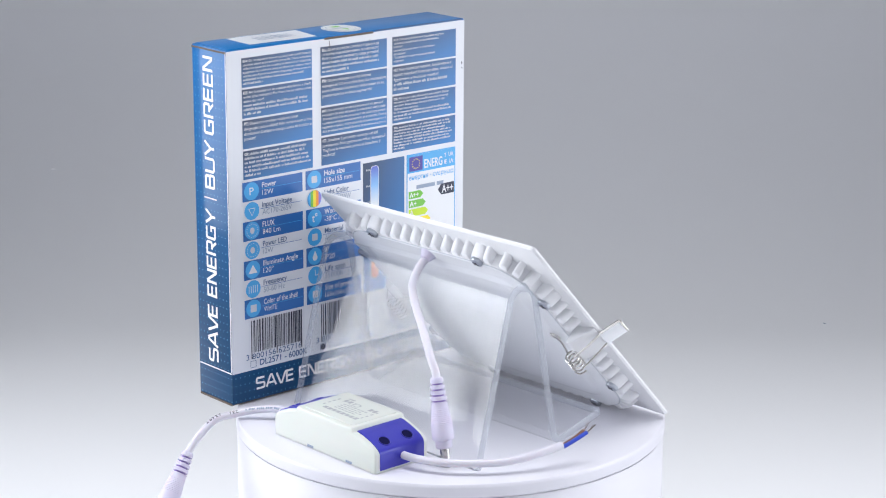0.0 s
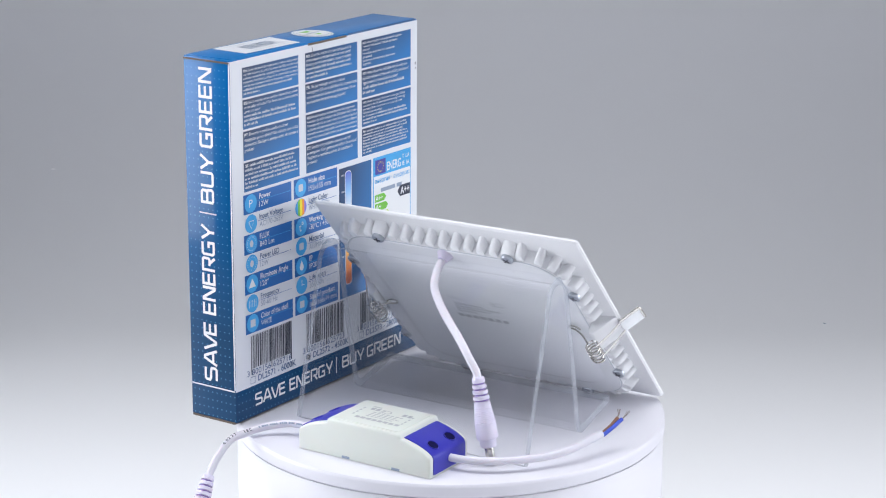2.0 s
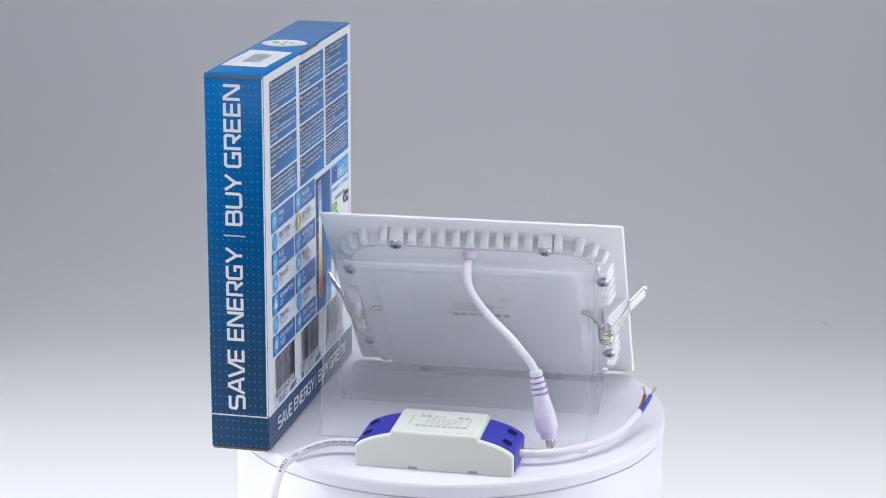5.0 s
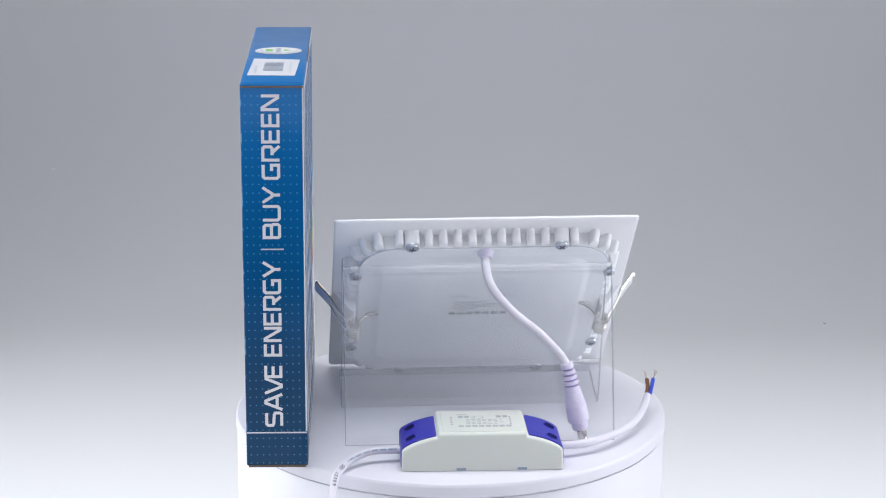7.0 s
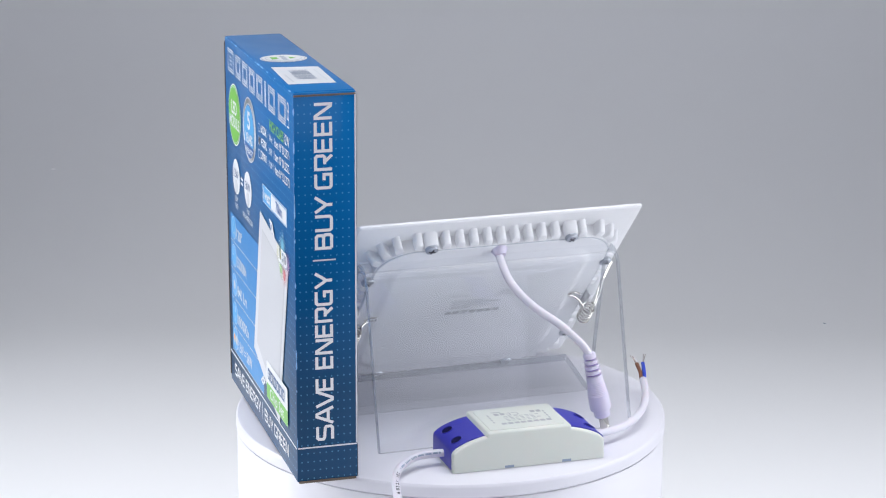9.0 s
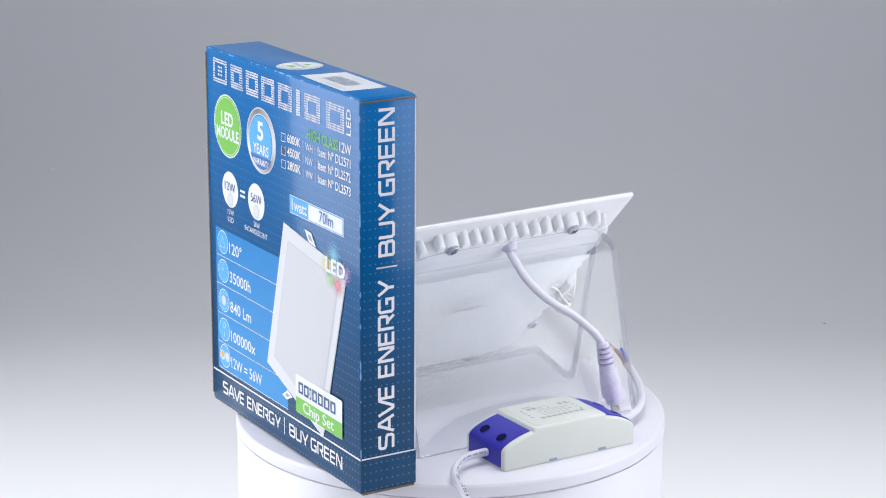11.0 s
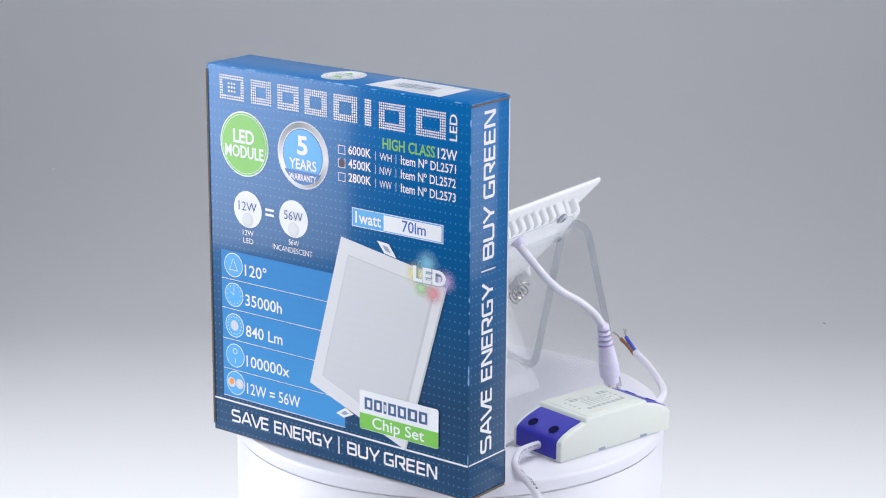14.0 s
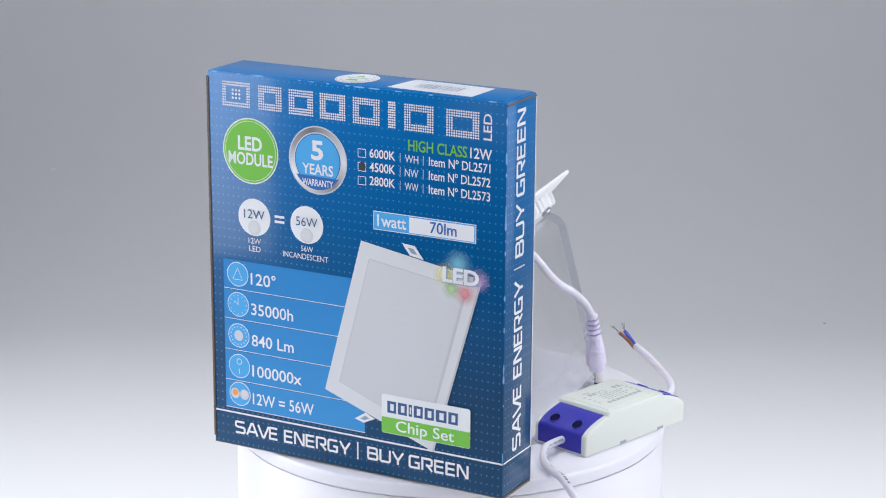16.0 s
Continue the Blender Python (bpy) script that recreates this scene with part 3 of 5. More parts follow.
def front_print():
    dotted_mark()
    words("front", "LED", 171.2, 190.6, 13.6, 4.6, M_TEXT, 3, 0.01, turn=90)
    # green roundel
    disc = print_shape("roundel", "front", ellipse(27.0, 169.3, 17.6, 18.0), M_TEXT, 2, label="green and white printed roundel")
    print_shape("roundel_field", "front", ellipse(27.0, 169.3, 16.9, 17.3), M_GREEN, 3, disc)
    print_shape("roundel_line", "front", ellipse(27.0, 169.3, 16.0, 16.4), M_TEXT, 4, disc)
    print_shape("roundel_field", "front", ellipse(27.0, 169.3, 15.7, 16.1), M_GREEN, 5, disc)
    words("front", "LED", 19.2, 169.8, 15.2, 7.2, M_TEXT, 6, 0.025)
    words("front", "MODULE", 13.0, 161.8, 28.1, 6.3, M_TEXT, 6, 0.025)
    # silver seal
    seal = print_shape("seal", "front", ellipse(69.0, 169.0, 17.9, 18.4), M_SILVER, 2, label="silver ringed warranty seal")
    print_shape("seal_ring", "front", ellipse(69.0, 169.0, 17.2, 17.7), M_SEAL, 3, seal)
    print_shape("seal_ring", "front", ellipse(69.0, 169.0, 14.6, 15.0), M_LAMPEDGE, 4, seal)
    print_shape("seal_field", "front", ellipse(69.0, 169.0, 14.0, 14.4), M_ROWBLUE, 5, seal)
    print_shape("seal_field", "front", ellipse(69.0, 169.0, 13.5, 13.9), M_SKY, 6, seal)
    low = [(69 + 15.4 * math.cos(radians(a)), 169 + 15.9 * math.sin(radians(a))) for a in range(212, 329, 6)]
    print_shape("seal_ribbon", "front", low, M_ROWBLUE, 7, seal)
    words("front", "5", 65.2, 169.6, 7.4, 9.6, M_TEXT, 8, 0.03)
    words("front", "YEARS", 59.6, 161.4, 19.0, 5.4, M_TEXT, 8, 0.02)
    words("front", "WARRANTY", 59.5, 155.2, 19.0, 3.4, M_TEXT, 8, 0.02)
    # the list of shades
    for y, a, b, c in ((174.3, "6000K", "WH", "Item Nº DL2571"), (167.0, "4500K", "NW", "Item Nº DL2572"), (159.7, "2800K", "WW", "Item Nº DL2573")):
        print_many("tick_box", "front", frame_rects(93.4, y - 0.7, 98.3, y + 4.0, 0.35), M_TEXT, 3)
        words("front", a, 100.4, y, 15.3, 4.5, M_TEXT, 3, 0.015)
        words("front", b, 121.4, y - 0.3, 7.9, 4.0, M_TEXT, 3, 0.0)
        words("front", c, 135.4, y - 0.4, 35.3, 4.5, M_TEXT, 3, 0.012)
        print_many("list_rule", "front", [rect(118.5, y - 0.8, 118.8, y + 4.2), rect(132.0, y - 0.8, 132.3, y + 4.2)], M_SILVER, 3)
    print_shape("ink_tick", "front", ellipse(96.0, 168.9, 2.2, 2.4, 12), M_INK, 4)
    words("front", "HIGH CLASS", 123.3, 180.4, 34.0, 5.6, M_GREEN, 3, 0.015)
    words("front", "12W", 159.1, 180.6, 12.4, 5.2, M_TEXT, 3, 0.015)
    # two bulbs
    for cx, a, b, bw, c, cw in ((28.7, "12W", "12W", 7.9, "LED", 7.4), (61.8, "56W", "56W", 7.4, "INCANDESCENT", 28.3)):
        bulb = print_shape("bulb_roundel", "front", ellipse(cx, 133.1, 10.2, 10.3), M_TEXT, 3)
        print_shape("bulb", "front", ellipse(cx, 127.2, 4.0, 4.2, 24), M_LAMPGREY, 4, bulb)
        print_shape("bulb", "front", ellipse(cx - 0.4, 127.7, 3.0, 3.1, 24), M_LAMPEDGE, 5, bulb)
        words("front", a, cx - 6.6, 132.3, 13.3, 4.9, M_NAVY, 6, 0.0)
        words("front", b, cx - bw / 2, 118.4, bw, 3.0, M_TEXT, 3, 0.0)
        words("front", c, cx - cw / 2 - (1 if cw > 9 else 0), 114.0, cw, 3.0, M_TEXT, 3, 0.0)
    print_many("equals_sign", "front", [rect(41.6, 134.6, 47.8, 136.0), rect(41.6, 131.8, 47.8, 133.2)], M_TEXT, 3)
    # efficacy box
    print_many("frame_line", "front", frame_rects(102.7, 136.2, 163.0, 146.2, 0.35), M_TEXT, 4)
    print_shape("efficacy_field", "front", rect(102.7, 136.2, 163.0, 146.2), M_SKY, 2)
    print_shape("efficacy_field", "front", rect(124.0, 137.0, 161.8, 145.2), M_TEXT, 3)
    words("front", "1watt", 105.0, 138.4, 17.3, 6.0, M_TEXT, 4, 0.015)
    words("front", "70lm", 136.2, 138.6, 15.6, 5.8, M_ROWBLUE, 5, 0.01)
    # five rows of figures
    for i, (y0, y1, s, w) in enumerate(((91.0, 107.6, "120°", 16.1), (73.9, 90.7, "35000h", 26.9), (56.1, 73.6, "840 Lm", 27.0), (38.5, 55.8, "100000x", 31.8), (22.4, 38.2, "12W = 56W", 39.4))):
        print_shape("row_field", "front", rect(8.0, y0, 97.0, y1), M_FRONTROW, 1)
        print_shape("row_line", "front", rect(8.0, y0, 97.0, y0 + 0.35), M_TEXT, 2)
        words("front", s, 25.6, y0 + 4.2, w, 6.3, M_TEXT, 3, 0.008)
        cy = y0 + 8.7
        icon = print_shape("icon", "front", ellipse(17.2, cy, 6.9, 6.9), M_TEXT, 2)
        print_shape("icon_field", "front", ellipse(17.2, cy, 6.5, 6.5), M_SKY, 3, icon)
        marks = []
        if i == 0:
            marks = [[(14.0, cy - 2.8), (14.3, cy - 2.8), (17.35, cy + 3.6), (17.05, cy + 3.6)], [(20.4, cy - 2.8), (20.1, cy - 2.8), (17.05, cy + 3.6), (17.35, cy + 3.6)], rect(14.0, cy - 3.1, 20.4, cy - 2.8)]
        elif i == 1:
            marks = [rect(17.05, cy, 17.35, cy + 4.2), [(17.2, cy + 0.2), (17.2, cy - 0.2), (14.4, cy + 1.6), (14.4, cy + 1.9)]]
            marks += [ellipse(17.2 + 5.2 * math.cos(radians(a)), cy + 5.2 * math.sin(radians(a)), 0.3, 0.3, 6) for a in range(0, 360, 30)]
        elif i == 2:
            marks = [ellipse(17.2 + 5.0 * math.cos(radians(a)), cy + 5.0 * math.sin(radians(a)), 0.35, 0.35, 6) for a in range(0, 360, 24)]
            print_shape("icon_bulb", "front", ellipse(17.2, cy, 2.9, 3.0, 20), M_SILVER, 4, icon)
        elif i == 3:
            marks = [ellipse(17.2, cy + 2.6, 1.7, 1.8, 16), rect(17.0, cy - 4.4, 17.4, cy - 1.6)]
        else:
            for dx in (-3.0, 3.0):
                print_shape("icon_bulb", "front", ellipse(17.2 + dx, cy, 2.9, 3.0, 20), M_SILVER, 4, icon)
                print_shape("icon_bulb", "front", ellipse(17.2 + dx, cy + 0.5, 1.8, 1.8, 16), M_ORANGE if dx < 0 else M_LAMPEDGE, 5, icon)
        if marks:
            print_many("icon_mark", "front", marks, M_TEXT, 4, icon)
        if i == 3:
            print_shape("icon_mark", "front", ellipse(17.2, cy + 2.6, 1.3, 1.4, 16), M_SKY, 5, icon)
    # printed picture of the lamp
    lamp = print_shape("lamp_picture", "front", [(95.2, 129.1), (166.9, 117.5), (139.1, 19.3), (72.4, 43.3)], M_LAMPEDGE, 5, label="printed picture of a white square lamp")
    print_shape("lamp_picture_bevel", "front", [(100.0, 120.0), (158.5, 111.5), (135.5, 28.0), (81.2, 49.0)], M_LAMPBEVEL, 6, lamp)
    print_shape("lamp_picture_field", "front", [(100.4, 119.4), (156.6, 111.2), (134.2, 28.4), (82.0, 49.2)], M_LAMPGREY, 7, lamp)
    print_shape("lamp_picture_edge", "front", [(139.1, 19.3), (138.2, 19.6), (165.7, 117.7), (166.9, 117.5)], M_LAMPBEVEL, 8, lamp)
    for quad in ([(119.8, 131.0), (127.5, 130.4), (132.8, 123.6), (124.6, 124.9)], [(91.0, 29.8), (97.6, 34.2), (103.4, 31.6), (96.4, 28.2)]):
        print_shape("lamp_picture_clip", "front", quad, M_TEXT, 8, lamp)
        cx, cy = sum(p[0] for p in quad) / 4, sum(p[1] for p in quad) / 4
        print_shape("lamp_picture_clip", "front", [(cx + (x - cx) * 0.45, cy + (y - cy) * 0.45) for x, y in quad], M_SLATE, 9, lamp)
    for i, (cx, cy, r, ink) in enumerate(((153.0, 124.0, 9.5, (0.30, 0.72, 0.92)), (145.0, 117.5, 8.0, (0.88, 0.80, 0.20)), (165.0, 117.0, 8.0, (0.62, 0.45, 0.80)), (157.0, 109.0, 8.0, (0.85, 0.22, 0.25)), (149.0, 110.5, 6.5, (0.40, 0.70, 0.25)))):
        print_shape("printed_halo", "front", ellipse(cx, cy, r, r, 32), halo_ink("halo_ink", ink), 9.5 + 0.3 * i, lamp)
    words("front", "LED", 144.4, 113.6, 21.2, 7.6, M_SLATE, 12, 0.045, parent=lamp)
    words("front", "LED", 144.0, 114.1, 21.2, 7.6, M_TEXT, 13, 0.03, parent=lamp)
    # chip badge: the maker's name is left as plain bars
    badge = print_shape("badge", "front", rounded_rect(26.6, 10.9, 1.2, 134.3, 36.0, 4), M_TEXT, 11, label="white and green chip badge")
    print_shape("badge_field", "front", rect(107.8, 25.3, 160.8, 34.2), M_GREEN, 12, badge)
    words("front", "Chip Set", 116.4, 27.2, 35.1, 5.9, M_TEXT, 13, 0.008)
    x = 111.2
    for w in (5.4, 5.4, 2.0, 5.4, 5.6, 6.4, 5.6):
        print_shape("badge_bar", "front", rect(x, 36.8, x + w, 43.4), M_NAVY, 13, badge)
        print_shape("badge_bar", "front", rect(x + w * 0.34, 38.2, x + w * 0.74, 42.0), M_TEXT, 14, badge)
        x += w + 1.1
    # creases
    print_shape("crease", "front", [(71.5, 0.8), (72.0, 0.8), (71.9, 9.0), (71.6, 9.0)], M_INK, 3)
    print_shape("crease", "front", [(101.2, 0.8), (101.7, 0.8), (101.6, 12.5), (101.35, 12.5)], M_INK, 3)


front_print()


NOTES = {}
NOTES["EN:"] = ("Do not dispose of the waste product with normal domestic", "and other wastes at the end of its service life. Take it to the local", "collection center for the recycling of electrical and electronic", "equipment. For children's safety, cut the power cable so that it", "will be non-functional before disposing of the product.")
NOTES["ES:"] = ("No lo mezcle con los residuos domésticos y tírarlo", "en los sitios indicados! Por favor, lea las instrucciones", "antes de usar!")
NOTES["PT:"] = ("Descarte o produto usado nas áreas", "designadas para o efeito! Não misture com o lixo", "doméstico! Desligar a energia antes de instalar o", "produto!")
NOTES["BG:"] = ("Да не се смесва с битови отпадъци и да", "се изхвърля на обозначените за това места!", "Моля прочетете упътването, преди употреба!")
NOTES["FR:"] = ("Ne pas mélanger avec les ordures", "ménagères! S'il vous plaît lisez les instructions", "avant utilisation! Seulement débarrasser de ce", "produit dans les endroits appropriés!")
NOTES["RO:"] = ("Nu eliminați produsul împreună cu gunoiul", "menajer și alte deșeuri la sfârșitul vieții sale.", "Transportați-l la un punct local de colectare pentru", "reciclarea echipamentului electric și electronic. Pentru", "siguranța copiilor, tăiați cablul de alimentare pentru a", "face produsul neutilizabil înainte de eliminarea acestuia.")
NOTES["IT:"] = ("Smaltire il prodotto esausto nei siti", "predisposti. Non gettare nei rifiuti domestici!", "Togliere la tensione prima di installare il", "prodotto!")
NOTES["RU:"] = ("Утилизируйте использованный изделие", "только в специально предназначенных", "местах!", "Не выбрасывать вместе с бытовыми", "отходами!", "Отключите питание перед монтажом", "изделия!")
NOTES["HU:"] = ("Nem háztartási hulladék, kérjük adja le a", "kijelölt helyeken! Használat előtt, olvassa el", "figyelmesen a használati utasítást!")
NOTES["DE:"] = ("Nicht mit dem Hausmüll entsorgen! Diese", "müssen in der Problemstoffsammlung entsorgt", "werden! Bitte lesen Sie vor Gebrauch die", "Gebrauchsanweisung!")


def back_print():
    print_shape("white_panel", "back", rect(-0.2, 19.3, 179.8, 209.9), M_WHITE, 0, label="white printed back panel")
    print_shape("band", "back", rect(-0.2, 0.9, 179.8, 19.3), M_BAND, 0, label="navy dotted band")
    slogan("back", 6.9, 16.9, 7.2, M_TEXT, 94.6, 100.8, 61.0, 73.0)
    rng = random.Random(5)
    codes = (("EN:", "ES:", "PT:", "GR:"), ("BG:", "FR:", "RO:", "IT:"), ("RU:", "HU:", "DE:", "SR:"))
    counts = ((7, 6, 4, 6), (6, 4, 6, 4), (7, 5, 7, 8))
    rows = ((205.2, 188.2), (187.1, 170.4), (169.2, 152.6), (151.4, 134.6))
    for ci, (x0, x1) in enumerate(((10.3, 60.8), (67.2, 117.6), (121.9, 172.8))):
        for ri, (y1, y0) in enumerate(rows):
            block = print_shape("text_block", "back", rect(x0, y0, x1, y1), M_BLOCK, 2, label="blue block of small white text")
            n = counts[ci][ri]
            step = min(2.9, (y1 - y0 - 2.0) / n)
            cap = step * 0.62
            tw = 3.4
            words("back", codes[ci][ri], x0 + 1.0, y1 - 1.2 - cap, tw, cap, M_TEXT, 4, 0.02, parent=block)
            bars = []
            lines = NOTES.get(codes[ci][ri], ())
            for k, line in enumerate(lines):
                x = x0 + 1.0 + (tw + 0.8 if k == 0 else 0)
                words("back", line, x, y1 - 1.2 - cap - step * k, min(x1 - 0.8 - x, 1.02 * len(line)), cap, M_TEXT, 4, 0.0, "fine_print", parent=block)
            for k in range(len(lines), n):
                y = y1 - 1.2 - cap - step * k
                x = x0 + 1.0 + (tw + 0.8 if k == 0 else 0)
                end = x1 - 1.5 - rng.uniform(0, 7) if k < n - 1 else x0 + rng.uniform(8, 22)
                while x < end:
                    w = min(rng.choice((1.6, 2.4, 3.4, 4.6, 6.0, 7.2)), end - x)
                    q = x
                    while q < x + w - 0.3:
                        # one stroke for each unreadable letter
                        cw = rng.uniform(0.42, 0.66)
                        tall = rng.random() < 0.3
                        bars.append(rect(q, y, q + cw, y + cap * (1.0 if tall else 0.68)))
                        q += cw + 0.22
                    x += w + 0.65
            if bars:
                tagged(print_many("fine_print", "back", bars, M_SILVER, 4, block), kind="stuff")
    # table of figures
    left = (("Power", 10.3, "12W", 8.2), ("Input Voltage", 21.5, "AC170-265V", 21.5), ("FLUX", 8.7, "840 Lm", 12.8), ("Power LED", 17.4, "12W", 7.4), ("Illuminate Angle", 25.5, "120°", 7.5), ("Frequency", 17.1, "50-60 Hz", 15.4), ("Color of the shell", 24.8, "WHITE", 9.6))
    right = (("Hole size", 15.5, "155x155 mm", 21.2), ("Light Color", 18.5, "WH/NW/WW", 20.0), ("Working Temp.", 23.5, "-30°C / +50°C", 23.0), ("Material", 14.0, "ALUMINIUM", 19.0), ("IP", 3.0, "IP20", 7.4), ("Life span", 15.6, "35000h", 13.4), ("Size of product", 24.5, "166x166x19 mm", 26.0))
    for x0, x1, rowsof in ((9.4, 52.9, left), (55.2, 96.9, right)):
        for i, (a, aw, b, bw) in enumerate(rowsof):
            top = 133.0 - 11.72 * i
            low = top - 11.5
            ink = M_TEXT if i % 2 == 0 else M_NAVY
            if i % 2 == 0:
                print_shape("row_field", "back", rect(x0, low, x1, top), M_ROWBLUE, 2)
            print_shape("row_line", "back", rect(x0 + 12.5, low + 6.0, x1 - 1.0, low + 6.25), M_SKY if i % 2 == 0 else M_ROWBLUE, 3)
            tx = x0 + 13.9
            words("back", a, tx, low + 6.9, aw, 3.1, ink, 4, 0.01)
            words("back", b, tx, low + 2.4, bw, 3.0, ink if i % 2 == 0 else M_SLATE, 4, 0.0)
            cx, cy = x0 + 6.4, low + 5.8
            icon = print_shape("icon", "back", ellipse(cx, cy, 5.3, 5.3, 28), M_SKY, 4)
            if x0 < 20:
                if i == 0:
                    words("back", "P", cx - 1.5, cy - 2.2, 3.0, 4.4, M_TEXT, 5, 0.0, parent=icon)
                elif i == 1:
                    print_many("icon_mark", "back", [[(cx - 2.6, cy + 1.6), (cx + 2.6, cy + 1.6), (cx, cy - 3.0)]], M_TEXT, 5, icon)
                    print_shape("icon_field", "back", [(cx - 2.1, cy + 1.3), (cx + 2.1, cy + 1.3), (cx, cy - 2.4)], M_SKY, 6, icon)
                elif i in (2, 3):
                    print_many("icon_mark", "back", [ellipse(cx + 3.9 * math.cos(radians(q)), cy + 3.9 * math.sin(radians(q)), 0.25, 0.25, 6) for q in range(0, 360, 20)], M_TEXT, 5, icon)
                    print_shape("icon_mark", "back", ellipse(cx, cy, 1.6, 2.0, 16), M_SILVER, 5, icon)
                elif i == 4:
                    print_shape("icon_mark", "back", [(cx - 3.2, cy - 2.2), (cx + 3.2, cy - 2.2), (cx, cy + 3.0)], M_TEXT, 5, icon)
                elif i == 5:
                    print_many("icon_mark", "back", [rect(cx - 3.2 + 1.5 * k, cy - 2.2, cx - 2.85 + 1.5 * k, cy + 2.2) for k in range(5)], M_TEXT, 5, icon)
                else:
                    print_shape("icon_mark", "back", rect(cx - 2.2, cy - 2.2, cx + 2.2, cy + 2.2), M_SILVER, 5, icon)
            else:
                if i == 1:
                    for k, mm in enumerate((M_SKY, M_GREEN, M_LEMON, M_ORANGE, M_VIOLET)):
                        a0, a1 = cx - 5.0 + 2.0 * k, cx - 3.0 + 2.0 * k
                        half = [math.sqrt(max(0, 27 - (q - cx) ** 2)) for q in (a0, a1)]
                        print_shape("icon_stripe", "back", [(a0, cy - half[0]), (a1, cy - half[1]), (a1, cy + half[1]), (a0, cy + half[0])], mm, 5, icon)
                elif i == 2:
                    words("back", "t°", cx - 2.0, cy - 2.4, 4.0, 5.0, M_TEXT, 5, 0.01, parent=icon)
                elif i == 4:
                    print_shape("icon_mark", "back", [(cx, cy + 3.4), (cx - 1.9, cy - 0.6), (cx - 1.4, cy - 2.2), (cx, cy - 2.8), (cx + 1.4, cy - 2.2), (cx + 1.9, cy - 0.6)], M_TEXT, 5, icon)
                elif i == 5:
                    print_many("icon_mark", "back", [rect(cx - 0.2, cy, cx + 0.2, cy + 3.2), rect(cx, cy - 0.2, cx + 2.4, cy + 0.2)], M_TEXT, 5, icon)
                else:
                    print_shape("icon_mark", "back", rounded_rect(2.1, 2.1, 0.6, cx, cy, 3), M_SILVER, 5, icon)
    # colour-temperature scale
    scale = print_shape("colour_scale", "back", rect(98.8, 50.6, 131.4, 131.2), M_BLOCK, 2, label="blue field with a colour temperature bar")
    print_shape("scale_rim", "back", rounded_rect(3.3, 35.2, 2.6, 107.8, 93.6, 5), M_TEXT, 3, scale)
    print_shape("scale_bar", "back", rounded_rect(2.9, 34.8, 2.2, 107.8, 93.6, 5), M_SCALE, 4, scale)
    print_many("scale_ticks", "back", [rect(101.2 + 1.0 * j, 66.2 + 10.0 * k, 101.8 + 1.0 * j, 67.2 + 10.0 * k) for k in range(7) for j in range(3)], M_SILVER, 4, scale)
    # energy label
    lab = print_shape("energy_label", "back", rect(133.2, 72.0, 173.0, 131.4), M_SKY, 2, label="white energy label with coloured arrows")
    print_shape("label_field", "back", rect(133.9, 72.7, 172.3, 130.7), M_TEXT, 3, lab)
    print_shape("label_head", "back", rect(133.9, 119.6, 172.3, 130.7), M_SKY, 4, lab)
    print_shape("flag", "back", rect(135.2, 120.6, 146.0, 129.6), M_FLAG, 5, lab)
    print_many("flag_stars", "back", [ellipse(140.6 + 3.0 * math.cos(radians(q)), 125.1 + 3.0 * math.sin(radians(q)), 0.38, 0.38, 6) for q in range(0, 360, 30)], M_LEMON, 6, lab)
    words("back", "ENERG", 147.4, 121.4, 14.8, 5.2, M_TEXT, 5, 0.015, parent=lab)
    words("back", "Y  UA", 163.6, 126.0, 7.6, 2.6, M_TEXT, 5, 0.01, parent=lab)
    words("back", "IE  IA", 163.6, 121.6, 7.6, 2.6, M_TEXT, 5, 0.01, parent=lab)
    words("back", "енергия · ενεργεια", 135.0, 115.2, 36.4, 2.9, M_SKY, 5, 0.01, parent=lab)
    print_many("maker_bar", "back", [rect(141.0, 109.0, 156.2, 111.4), rect(157.6, 109.0, 163.2, 111.4)], M_SLATE, 5, lab)
    for k, (s, w, mm) in enumerate((("A++", 7.4, M_GREEN), ("A+", 5.6, M_GREEN), ("A", 3.2, M_YELLOW), ("B", 3.2, M_LEMON), ("C", 3.2, M_ORANGE), ("D", 3.2, M_RED))):
        y = 103.4 - 5.6 * k
        e = 144.2 + 2.0 * k
        arrow = print_shape("arrow", "back", [(134.8, y), (e, y), (e + 2.4, y + 2.3), (e, y + 4.6), (134.8, y + 4.6)], mm, 5, lab)
        words("back", s, 135.5, y + 0.8, w, 3.0, M_TEXT, 6, 0.015, parent=lab)
    print_shape("grade_arrow", "back", [(172.0, 102.4), (172.0, 109.4), (161.4, 109.4), (158.6, 105.9), (161.4, 102.4)], M_INK, 5, lab)
    words("back", "A++", 161.8, 103.6, 9.4, 4.6, M_TEXT, 6, 0.02, parent=lab)
    # barcodes
    for x, digits, code in ((10.3, "3 800156 625716", "DL2571 - 6000K"), (62.4, "3 800156 625723", "DL2572 - 4500K"), (116.0, "3 800156 625730", "DL2573 - 2800K")):
        bars = []
        q = x + 3.4
        while q < x + 40.5:
            w = rng.choice((0.33, 0.33, 0.66, 0.66, 0.99))
            tall = q < x + 4.6 or q > x + 39.3 or abs(q - x - 22) < 0.8
            bars.append(rect(q, 26.2 if tall else 29.9, q + w, 49.6))
            q += w + rng.choice((0.33, 0.33, 0.66, 0.99))
        tagged(print_many("barcode", "back", bars, M_INK, 3), kind="stuff")
        words("back", digits, x - 0.4, 25.9, 41.0, 3.4, M_NAVY, 3, 0.0)
